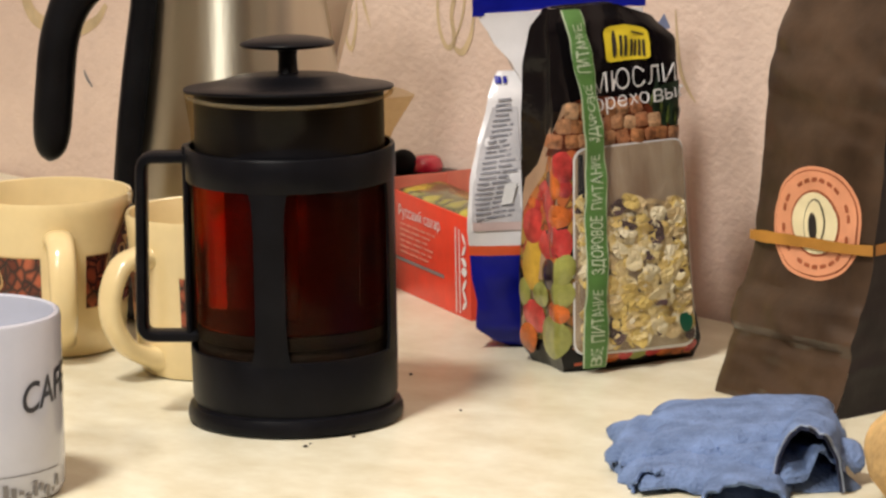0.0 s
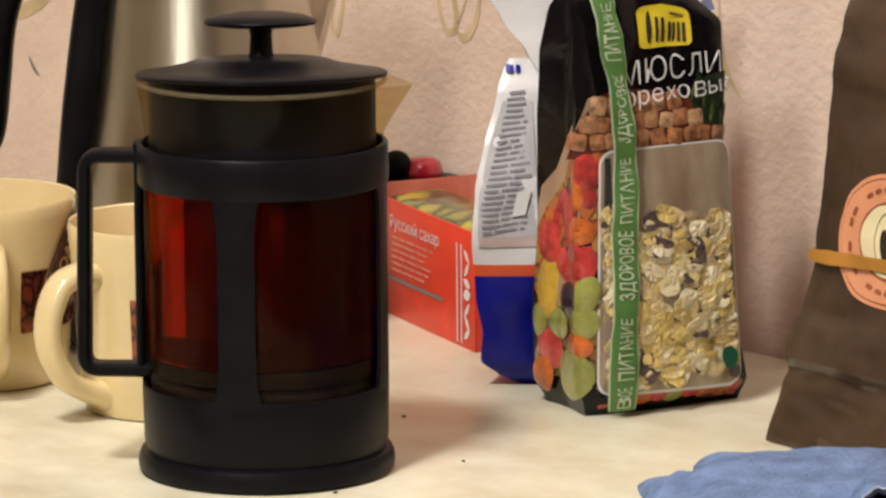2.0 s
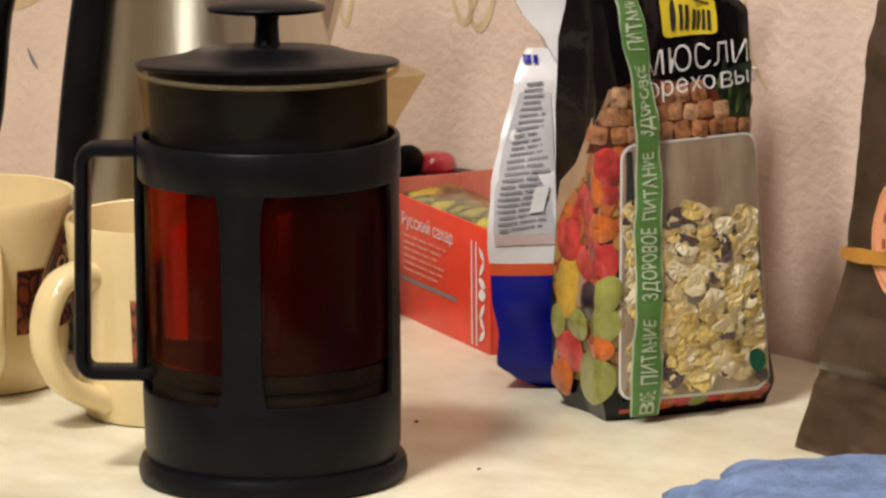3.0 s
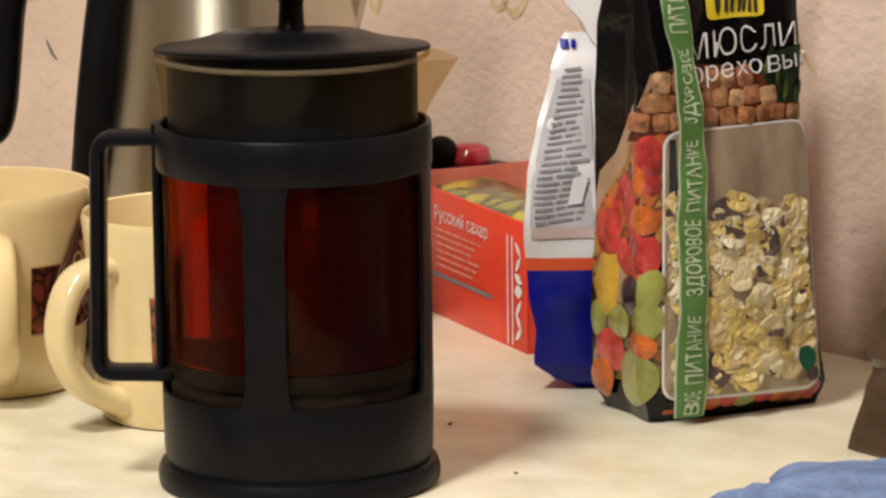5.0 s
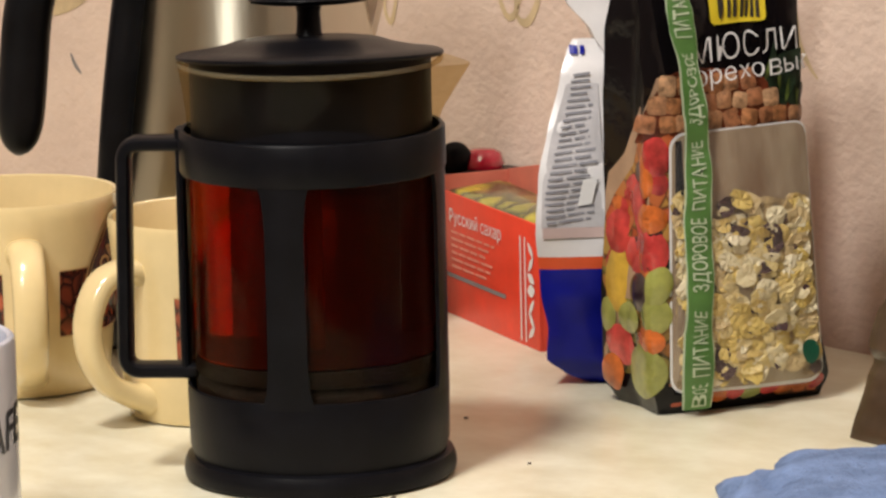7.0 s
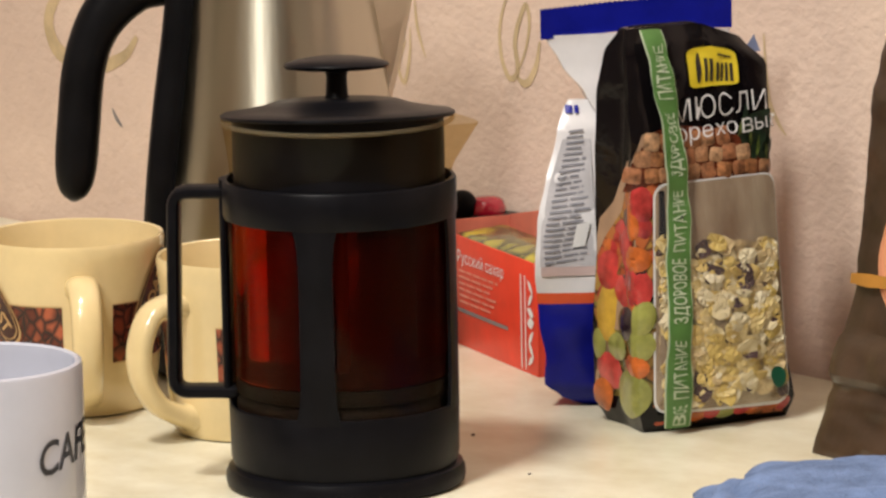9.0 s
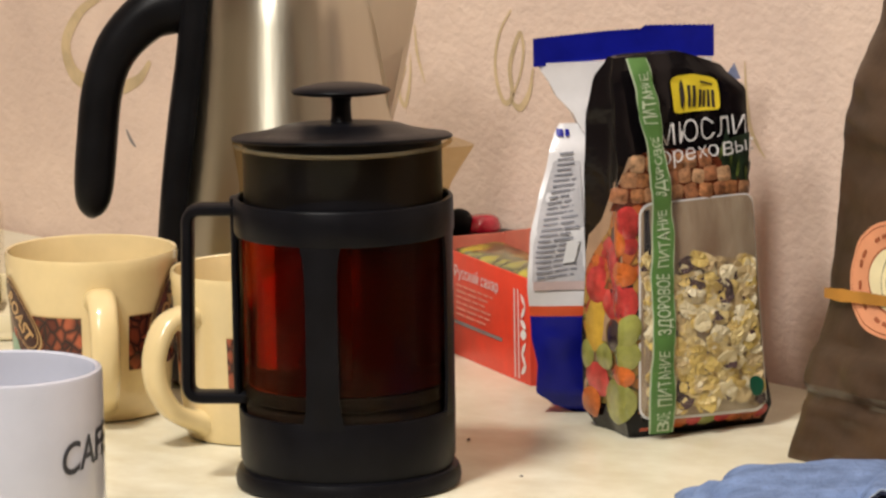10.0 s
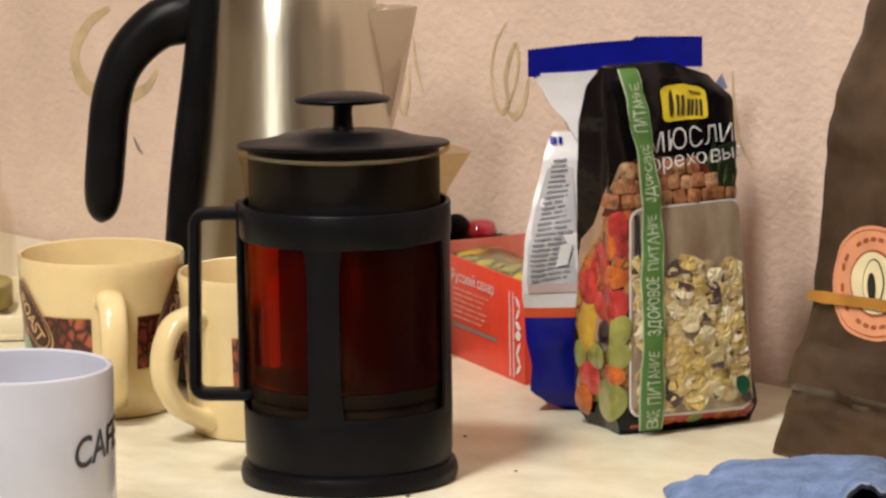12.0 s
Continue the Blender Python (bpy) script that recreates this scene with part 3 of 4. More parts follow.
def white_mug():
    ob = thing("white_mug", "white ceramic mug with black handwritten word", "mug", pose(-0.1395, -0.1600, 0, 0, 0, 9))
    prof = [(0, 0.002), (0.036, 0.002), (0.038, 0.0), (0.0415, 0.001), (0.0432, 0.005), (0.0436, 0.02), (0.0436, 0.0975), (0.0430, 0.0992), (0.0418, 0.0998), (0.0405, 0.0988), (0.0400, 0.095), (0.0400, 0.012), (0.037, 0.006), (0, 0.005)]
    part("body", lathe([(r * 1.045, z * 0.88) for r, z in prof], 96), WHITE, ob)

    def skin(a, b):
        t = a / 0.0456
        return Vector((0.0456 * math.sin(t), -0.0456 * math.cos(t), b))

    part("lettering", letters("CAFE", 0.0145, skin, 0.0268, 0.0440, 0.0004, 1, 9, 0.84, 0.014, 0.0, None, 0.3), INK, ob, "black brush lettering CAFE")
    part("picture_line", patch(-0.02, 0.055, 0.0150, 0.0155, skin, 0.0004, 1, 30, 1), GREY_INK, ob)
    for i in range(9):
        part("grey_mark", patch(0.016 + i * 0.0042, 0.0188 + i * 0.0042, 0.002 + 0.002 * (i % 3), 0.0115 - 0.0018 * (i % 4), skin, 0.0004, 1, 2, 3), GREY_INK, ob)
    pts = [Vector((-r, 0, z)) for r, z in ((0.042, 0.070), (0.058, 0.072), (0.071, 0.062), (0.074, 0.045), (0.067, 0.028), (0.054, 0.018), (0.042, 0.018))]
    part("handle", handle_loop(pts, 0.013, 0.009, Vector((0, 1, 0))), WHITE, ob)


white_mug()


# ---- kettle ----
def kettle():
    at = pose(-0.0600, 0.2800, 0, 0, 0, 6.4) @ Matrix.Diagonal((0.985, 0.985, 1.045, 1))
    ob = thing("electric_kettle", "brushed steel electric kettle with black handle", "kettle", at)
    part("power_base", lathe([(0, 0.001), (0.072, 0.001), (0.076, 0.004), (0.076, 0.012), (0.071, 0.018), (0, 0.018)], 64), GLOSS_BLACK, ob)
    prof = [(0, 0.020), (0.066, 0.020), (0.0695, 0.023), (0.0695, 0.032), (0.0660, 0.060), (0.0610, 0.095), (0.0565, 0.130), (0.0530, 0.160), (0.0505, 0.185), (0.0485, 0.205), (0.046, 0.208), (0, 0.208)]
    part("body", lathe(prof, 128), STEEL, ob, "brushed stainless steel body")
    part("lid", lathe([(0, 0.222), (0.02, 0.221), (0.040, 0.216), (0.0475, 0.210), (0.0475, 0.206), (0, 0.206)], 64), GLOSS_BLACK, ob)
    # spout: a tapering beak on the right
    bm, rows = bmesh.new(), []
    for k in range(9):
        z = 0.128 + 0.067 * k / 8
        reach = 0.0565 - (z - 0.128) * 0.11 + 0.0231 * (k / 8) ** 0.9
        half = 0.004 + 0.022 * (k / 8)
        base = 0.0540 - (z - 0.130) * 0.11
        rows.append([bm.verts.new(p) for p in ((base * 0.80, -half - 0.006, z), (base * 0.97, -half * 0.8, z), (reach - 0.003, -0.004, z), (reach, 0, z), (reach - 0.003, 0.004, z), (base * 0.97, half * 0.8, z), (base * 0.80, half + 0.006, z))])
    for a, b in zip(rows, rows[1:]):
        for i in range(6):
            bm.faces.new((a[i], a[i + 1], b[i + 1], b[i]))
    bm.faces.new(rows[0])
    bm.faces.new(rows[-1])
    part("spout", bm, STEEL, ob, "pressed steel pouring beak", angle=0.35)
    # handle: a spine on the body's left, an arch and a free grip
    spine = spline([(-0.0640, -0.012, 0.022), (-0.0650, -0.012, 0.040), (-0.0610, -0.012, 0.090), (-0.0560, -0.012, 0.130), (-0.0505, -0.012, 0.165), (-0.0460, -0.012, 0.200), (-0.0430, -0.010, 0.216)], 6)
    part("handle_spine", sweep(spine, 0.034, 0.019, (0, 1, 0), 3.0, 16), GLOSS_BLACK, ob)
    grip = spline([(-0.040, -0.010, 0.205), (-0.056, -0.010, 0.194), (-0.074, -0.010, 0.188), (-0.0910, -0.010, 0.172), (-0.1000, -0.010, 0.150), (-0.1040, -0.010, 0.120), (-0.1062, -0.010, 0.098), (-0.1078, -0.010, 0.0840)], 7)
    part("grip", sweep(grip, 0.026, 0.0225, (0, 1, 0), 2.3, 18, lambda t: (1.0 if t < 0.8 else math.sqrt(max(0.02, 1 - ((t - 0.8) / 0.2) ** 2)), (1.40 - 0.8 * t) if t < 0.5 else 1.0 if t < 0.72 else math.sqrt(max(0.02, 1 - ((t - 0.72) / 0.28) ** 2.8)))), GLOSS_BLACK, ob, "black hooked hand grip")


kettle()


# ---- packets ----
def packet(rows, shear=0.0, wrinkle=0.0006, seed=0.0):
    """A soft standing packet. rows: height, left, right, front, back, tuck of the sides, bulge of the front, lean.
    Returns fn(side, a, z): sides 0 front, 1 right, 2 back, 3 left; a runs 0..1 with the sides in turn."""
    def at(z):
        z = min(max(z, rows[0][0]), rows[-1][0])
        for r0, r1 in zip(rows, rows[1:]):
            if z <= r1[0]:
                t = (z - r0[0]) / (r1[0] - r0[0])
                t = t * t * (3 - 2 * t) * 0.5 + t * 0.5
                return [p + (q - p) * t for p, q in zip(r0, r1)]
        return rows[-1]

    def fn(side, a, z):
        _, l, r, f, b, tuck, bulge, lean = at(z)
        hump = 1 - (2 * a - 1) ** 2
        soft = 1 - (2 * a - 1) ** 8
        if side == 0:
            p = Vector((l + (r - l) * a, f - bulge * hump - 0.002 * soft, z))
        elif side == 1:
            p = Vector((r - tuck * (1 - abs(2 * a - 1)), f + (b - f) * a, z))
        elif side == 2:
            p = Vector((r + (l - r) * a, b + bulge * 0.6 * hump, z))
        else:
            p = Vector((l + tuck * (1 - abs(2 * a - 1)), b + (f - b) * a, z))
        p.x += lean
        q = p * 38 + Vector((seed, seed * 2, 0))
        d = noise.noise(q) + 0.6 * noise.noise(q * 2.3)
        p += Vector((noise.noise(q + Vector((9, 0, 0))) * 0.5, d, 0)) * wrinkle
        p.x += shear * (p.y - f)
        return p
    fn.at = at
    return fn


def packet_mesh(fn, z0, z1, nz=40, na=12, sides=(0, 1, 2, 3), caps=True):
    bm, rows = bmesh.new(), []
    closed = len(sides) == 4
    for k in range(nz + 1):
        z = z0 + (z1 - z0) * k / nz
        row = []
        for s in sides:
            for i in range(na if (closed or s != sides[-1]) else na + 1):
                row.append(bm.verts.new(fn(s, i / na, z)))
        rows.append(row)
    n = len(rows[0])
    for a, b in zip(rows, rows[1:]):
        for i in range(n if closed else n - 1):
            j = (i + 1) % n
            bm.faces.new((a[i], a[j], b[j], b[i]))
    if caps and closed:
        bm.faces.new(rows[0])
        bm.faces.new(rows[-1])
    return bm


def face_fn(fn, side, width, from_right=False):
    """A side of a packet in metres: a from its first edge, b up."""
    return lambda a, b: fn(side, a / width, b)


def muesli_packet():
    frame_at = Matrix(((0.855, -0.52, 0, 0.1290), (0.52, 0.855, 0, 0.1000), (0, 0, 1, 0), (0, 0, 0, 1)))
    ob = thing("muesli_packet", "black muesli packet with fruit print and clear window", "food packet", frame_at)
    W, D = 0.083, 0.043
    rows = [(0.0, 0.004, W - 0.001, 0.004, D - 0.003, 0.002, 0.000, 0.0),
            (0.010, 0.000, W + 0.001, 0.000, D + 0.002, 0.003, 0.002, 0.0),
            (0.050, 0.000, W - 0.005, 0.000, D, 0.003, 0.004, -0.001),
            (0.090, 0.001, W - 0.007, 0.002, D - 0.002, 0.004, 0.003, -0.001),
            (0.125, 0.001, W - 0.008, 0.004, D - 0.002, 0.005, 0.001, -0.001),
            (0.160, 0.001, W - 0.006, 0.007, D - 0.005, 0.006, 0.000, -0.001),
            (0.180, 0.003, W - 0.004, 0.012, D - 0.009, 0.004, 0.000, -0.001),
            (0.192, 0.008, W - 0.014, 0.018, D - 0.018, 0.001, 0.000, -0.002)]
    soft = packet(rows, 0, 0.0014, 3.0)

    def fn(side, a, z):
        p = soft(side, a, z)
        high = min(1, max(0, (z - 0.150) / 0.042))
        crease = min(1, max(0, (z - 0.100) / 0.05))
        p.y += 0.55 * crease * (0.0016 * noise.noise(Vector((p.x * 150, p.y * 60, p.z * 55))) + 0.0010 * (0.5 - abs(noise.noise(Vector((p.x * 60 + 4, p.y * 90, p.z * 90))))))
        p.z -= high * (0.030 * max(0, p.x / W - 0.52) + 0.006 * max(0, 0.2 - p.x / W))
        return p

    part("film_body", packet_mesh(fn, 0, 0.192, 56, 14), BLACK_FILM, ob, "glossy black printed film")
    front = lambda a, b: fn(0, a / W, b)
    left = lambda a, b: fn(3, 1 + (a - 0.010) / D, b) if a <= 0.010 else fn(0, (a - 0.010) / W, b)
    o = 0.0004
    wrap = lambda a, b: fn(0, a / W, b) if a <= W else fn(1, (a - W) / D, b)
    # fruit print across the left gusset and the front's left edge; these run in metres from the front's left edge
    edge = lambda a, b: left(a + 0.010, b)
    pale = [(-0.042, 0.090), (-0.039, 0.099), (-0.028, 0.108), (-0.016, 0.124), (-0.006, 0.130), (0.006, 0.143), (0.016, 0.143), (0.016, 0.012), (-0.042, 0.012)]
    part("pale_curve", star(pale, edge, o * 0.8, 1, 10), mat("pale_tan_print", (0.42, 0.27, 0.17), 0.3, vary=0.15), ob)
    upper = [(-0.042, 0.080), (-0.035, 0.090), (-0.022, 0.104), (-0.008, 0.120), (0.000, 0.128), (0.016, 0.128), (0.016, 0.058), (-0.042, 0.058)]
    part("fruit_bed", star(upper, edge, o * 1.5, 1, 10), FRUIT_BED, ob, "printed red fruit")
    part("fruit_bed", star([(-0.042, 0.0065), (0.016, 0.0060), (0.016, 0.0582), (-0.042, 0.0582)], edge, o * 1.5, 1, 10), cells("printed_green_bed", (0.16, 0.17, 0.035), (0.03, 0.03, 0.012), 110, 0.25, 0.06, (0.30, 0.11, 0.03)), ob, "printed green and orange fruit")
    small = random.Random(21)
    for i in range(64):
        a, b, r = small.uniform(-0.037, 0.006), small.uniform(0.060, 0.124), small.uniform(0.0030, 0.0052)
        if b > 0.112 + 0.85 * a:
            continue
        m = small.choice((FRUIT_RED, FRUIT_RED, FRUIT_RED, FRUIT_ORANGE, FRUIT_DARK))
        part("berry", star(oval(a, b, r * (1.5 if a < 0 else 1), r * small.uniform(0.9, 1.5), 12, small.uniform(-0.4, 0.4)), edge, o * 2.0, 1, 3, None, 0.0006), m, ob)
    fruits = [(0.004, 0.110, 0.0065, 0.0085, FRUIT_RED), (-0.004, 0.101, 0.0060, 0.0090, FRUIT_ORANGE), (-0.012, 0.089, 0.0110, 0.0075, FRUIT_RED), (-0.001, 0.084, 0.0090, 0.0062, FRUIT_ORANGE),
              (-0.030, 0.075, 0.0100, 0.0095, FRUIT_RED), (-0.002, 0.070, 0.0100, 0.0105, FRUIT_RED), (-0.030, 0.055, 0.0085, 0.0150, FRUIT_YELLOW), (-0.010, 0.052, 0.0110, 0.0080, FRUIT_DARK),
              (0.003, 0.056, 0.0058, 0.0085, FRUIT_GREEN), (-0.020, 0.0395, 0.0095, 0.0068, FRUIT_GREEN), (0.000, 0.0435, 0.0090, 0.0085, FRUIT_GREEN), (-0.028, 0.0265, 0.0110, 0.0085, FRUIT_RED),
              (-0.003, 0.0325, 0.0085, 0.0058, FRUIT_ORANGE), (-0.008, 0.0185, 0.0140, 0.0115, FRUIT_GREEN), (-0.034, 0.0140, 0.0075, 0.0080, FRUIT_ORANGE), (-0.037, 0.038, 0.0050, 0.0080, FRUIT_GREEN),
              (-0.020, 0.096, 0.0060, 0.0045, FRUIT_RED), (-0.019, 0.068, 0.0060, 0.0070, FRUIT_RED)]
    for i, (a, b, ra, rb, m) in enumerate(fruits):
        part("fruit", star(oval(a, b, ra, rb, 22, 0.35 * math.sin(i * 2.1)), edge, o * (2.6 + i % 5 * 0.4), 1, 5, None, 0.0010), m, ob)
    part("lower_print", star([(0.006, 0.0035), (0.079, 0.003), (0.079, 0.013), (0.006, 0.014)], front, o, 1, 6), FRUIT_BED, ob)
    for i, (a, ra, m) in enumerate(((0.028, 0.0060, FRUIT_ORANGE), (0.036, 0.0050, FRUIT_RED), (0.044, 0.0065, FRUIT_GREEN), (0.053, 0.0055, FRUIT_RED), (0.061, 0.0065, FRUIT_ORANGE), (0.070, 0.0055, FRUIT_ORANGE), (0.0765, 0.0035, FRUIT_RED))):
        part("fruit", star(oval(a, 0.0080 + 0.0008 * (i % 2), ra, 0.0036, 14, 0.15), front, o * (2 + 0.6 * (i % 2)), 1, 3, None, 0.0006), m, ob)
    # nut clusters above the window
    part("nut_print", star([(-0.004, 0.116), (0.020, 0.116), (0.05, 0.117), (0.0815, 0.117), (0.0815, 0.124), (0.066, 0.138), (0.046, 0.1435), (0.022, 0.146), (0.010, 0.143), (0.001, 0.130)], wrap, o * 2.6, 1, 8), NUT_PRINT, ob, "printed nut clusters")
    nuts = random.Random(8)
    for j in range(4):
        for i in range(10):
            a, b = 0.001 + 0.0086 * (i + 0.5 * (j % 2)) + nuts.uniform(-0.0011, 0.0011), 0.1232 + 0.0078 * j + nuts.uniform(-0.0006, 0.0006)
            if a > 0.080 or b > 0.145 - 0.5 * max(0, a - 0.045) or b > 0.126 + 1.3 * max(0, a):
                continue
            r = nuts.uniform(0.0040, 0.0046)
            part("nut", star(oval(a, b, r, r * nuts.uniform(0.82, 1.0), 14, nuts.uniform(-0.25, 0.25), 5.0), wrap, o * 3.4, 1, 4, None, 0.0006), nuts.choice(NUT_TONES[:2] if j == 3 else NUT_TONES), ob)
    # dark feathery leaves at the right edge
    leaf_green = mat("printed_green_leaves", (0.016, 0.035, 0.018), 0.3, vary=0.4, scale=120)
    leaf_light = mat("printed_light_leaves", (0.10, 0.14, 0.03), 0.3, vary=0.4, scale=160)
    part("leaf_print", star([(0.061, 0.139), (0.070, 0.127), (0.0815, 0.1185), (0.0825, 0.150), (0.070, 0.148)], wrap, o * 3.0, 1, 5), leaf_green, ob)
    for i in range(11):
        a, b = 0.0640 + 0.0017 * i, 0.1430 - 0.0016 * i + 0.0045 * (i % 3)
        part("leaf", star(oval(a, b, 0.0011, 0.0052, 10, -0.35 + 0.12 * (i % 5)), wrap, o * (3.6 + 0.3 * (i % 3)), 1, 2), leaf_light if i % 3 == 0 else leaf_green, ob)
    # window with oat flakes
    def pane(grow):
        pts = [(0.040, 0.0105 - grow), (0.0770 + grow, 0.0100 - grow), (0.0815 + grow, 0.1190 + grow), (0.0105 - grow, 0.1185 + grow), (0.0068 - grow, 0.0110 - grow), (0.040, 0.0105 - grow)]
        return [(p.x, p.y) for p in rounded([(a, b, 0) for a, b in pts], 0.007, 6)][:-1]

    part("window_border", star(pane(0.0009), front, 0.0030, 1, 12), PRINT_WHITE, ob)
    # empty inside; its tan and brown streaks paint the film's reflections
    part("window_lining", star(pane(0.0), front, 0.0033, 1, 12), mat("packet_inside_reflections", (0.30, 0.25, 0.18), 0.22, vary=0.5, scale=26, stretch=(1, 1, 0.3), colour2=(0.13, 0.055, 0.02)), ob)
    # black patch laid in for the shade at the window's upper left
    part("inner_shade_patch", star([(0.0112, 0.094), (0.0150, 0.094), (0.0150, 0.1165), (0.0120, 0.1165)], front, 0.0035, 1, 2), BLACK_FILM, ob)
    rng = random.Random(5)
    bed = [(0.0085, 0.0125), (0.0765, 0.0115), (0.0795, 0.082), (0.068, 0.087), (0.056, 0.0900), (0.042, 0.086), (0.031, 0.088), (0.0105, 0.092)]
    part("oat_meal", star(bed, front, 0.0036, 1, 12), OAT_BED, ob, "oat flakes seen through the window")
    # a few flake shapes, each used many times
    shapes = []
    for i in range(9):
        bm, n, flat, cup = bmesh.new(), 12, rng.uniform(0.68, 1.0), rng.uniform(-0.10, 0.10)
        ring = [Vector((math.cos(t) * (1 + 0.13 * math.sin(3 * t + i) + 0.09 * math.sin(5 * t + 2 * i)), math.sin(t) * flat * (1 + 0.10 * math.sin(4 * t + i)), 0.10 * math.sin(2 * t + i))) for t in [2 * math.pi * k / n for k in range(n)]]
        rim, under = [bm.verts.new(v) for v in ring], [bm.verts.new(v * 0.96 - Vector((0, 0, 0.16))) for v in ring]
        middle = [bm.verts.new(v * 0.5 + Vector((0, 0, cup + 0.07 * math.sin(3 * k + i)))) for k, v in enumerate(ring)]
        hub = bm.verts.new((0, 0, cup - 0.05))
        for k in range(n):
            j = (k + 1) % n
            bm.faces.new((hub, middle[k], middle[j]))
            bm.faces.new((middle[k], rim[k], rim[j], middle[j]))
            bm.faces.new((rim[k], under[k], under[j], rim[j]))
        me = bpy.data.meshes.new("oat_flake")
        bm.to_mesh(me)
        bm.free()
        me.materials.append(FLAKES)
        shapes.append(me)
    laid = 0
    while laid < 300:
        b, a, r = rng.uniform(0.0145, 0.0935), rng.uniform(0.0085, 0.0790), rng.choice((0.0028, 0.0034, 0.0038, 0.0043, 0.0050, 0.0058))
        if b > 0.087 + 0.005 * math.sin(a * 190) - 0.25 * max(0, a - 0.062):
            continue
        a, b = min(max(a, 0.0095 + r * 0.9), 0.0775 - r), max(b, 0.0120 + r)
        at = Matrix.Translation(on_surface(front, a, b, 0.0041 + rng.uniform(0, 0.0014), 1))
        lean = Euler((math.pi / 2 + rng.gauss(0, 0.17), rng.gauss(0, 0.17), 0)).to_matrix().to_4x4() @ Matrix.Rotation(rng.uniform(0, 6.3), 4, "Z")
        flake = new("oat_flake", shapes[laid % 9])
        flake.parent = ob
        flake.matrix_local = at @ lean @ Matrix.Scale(r, 4)
        laid += 1
    film = part("window_film", star(pane(0.0), front, 0.0066, 1, 12), FILM, ob)
    film.visible_shadow = False
    # green strip with pale words
    way = ((0.0, 0.0092), (0.022, 0.0110), (0.050, 0.0135), (0.085, 0.0145), (0.110, 0.0152), (0.125, 0.0155), (0.139, 0.0140), (0.154, 0.0128), (0.169, 0.0100), (0.200, 0.0045))

    def strip(a, b):
        for (b0, a0), (b1, a1) in zip(way, way[1:]):
            if b <= b1:
                t = (b - b0) / (b1 - b0)
                return front(a + a0 + (a1 - a0) * t, b)
        return front(a + way[-1][1], b)

    part("strip_edge", patch(-0.0007, 0.0120, 0.0070, 0.1880, strip, 0.0070, 1, 4, 60), PALE_GREEN, ob)
    strip_part = part("green_strip", patch(0.0, 0.0113, 0.0070, 0.1880, strip, 0.0073, 1, 4, 60), GREEN, ob, "green strip with white lettering")
    for word, b, size in (("ВОЕ", 0.0078, 0.0075), ("ПИТАНИЕ", 0.0185, 0.0275), ("ЗДОРОВОЕ", 0.0535, 0.0310), ("ПИТАНИЕ", 0.0880, 0.0280), ("ЗДОРОВОЕ", 0.1225, 0.0300), ("ПИТАНИЕ", 0.1585, 0.0235)):
        part("strip_word", letters(word, 0.0062, strip, 0.0088, b, 0.0078, 1, 90, 1.0, 0.008, fit=size), PALE_GREEN, strip_part)
    # emblem and title
    emblem = part("emblem", star(oval(0.0485, 0.1722, 0.0150, 0.0092, 32, 0.06, 8), front, o * 3, 1, 5), YELLOW, ob, "yellow emblem panel with plain dark bars")
    part("emblem_mark", star(oval(0.0395, 0.1715, 0.0017, 0.0070, 16), front, o * 4.5, 1, 3), PRINT_DARK, emblem)
    for a, top in ((0.0432, 0.1755), (0.0460, 0.1755), (0.0496, 0.1740), (0.0524, 0.1740), (0.0556, 0.1745), (0.0584, 0.1745)):
        part("emblem_bar", patch(a, a + 0.0017, 0.1652, top, front, o * 4.5, 1, 2, 2), PRINT_DARK, emblem)
    part("emblem_bar", patch(0.0505, 0.0595, 0.1775, 0.1786, front, o * 4.5, 1, 4, 1), PRINT_DARK, emblem)
    part("title", letters("МЮСЛИ", 0.0112, wrap, 0.0230, 0.1464, o * 7, 1, 4, 1.0, -0.014, fit=0.0560), PRINT_WHITE, ob, "white title МЮСЛИ")
    part("subtitle", letters("ореховые", 0.0084, wrap, 0.0230, 0.1376, 0.0034, 1, 3, 1.0, -0.010, fit=0.0640), PRINT_WHITE, ob, "white word ореховые")
    part("green_dot", star(oval(0.0700, 0.0225, 0.0046, 0.0050, 24), front, 0.0072, 1, 3), DARK_GREEN, ob)
    # torn corner at the top
    part("torn_corner", star([(0.068, 0.1750), (0.0785, 0.1752), (0.0752, 0.1835)], lambda a, b: Vector((a, 0.020 + 0.1 * (b - 0.18), b)), 0.001, 1, 3), LIGHT_BLUE, ob)
    return ob


muesli_packet()


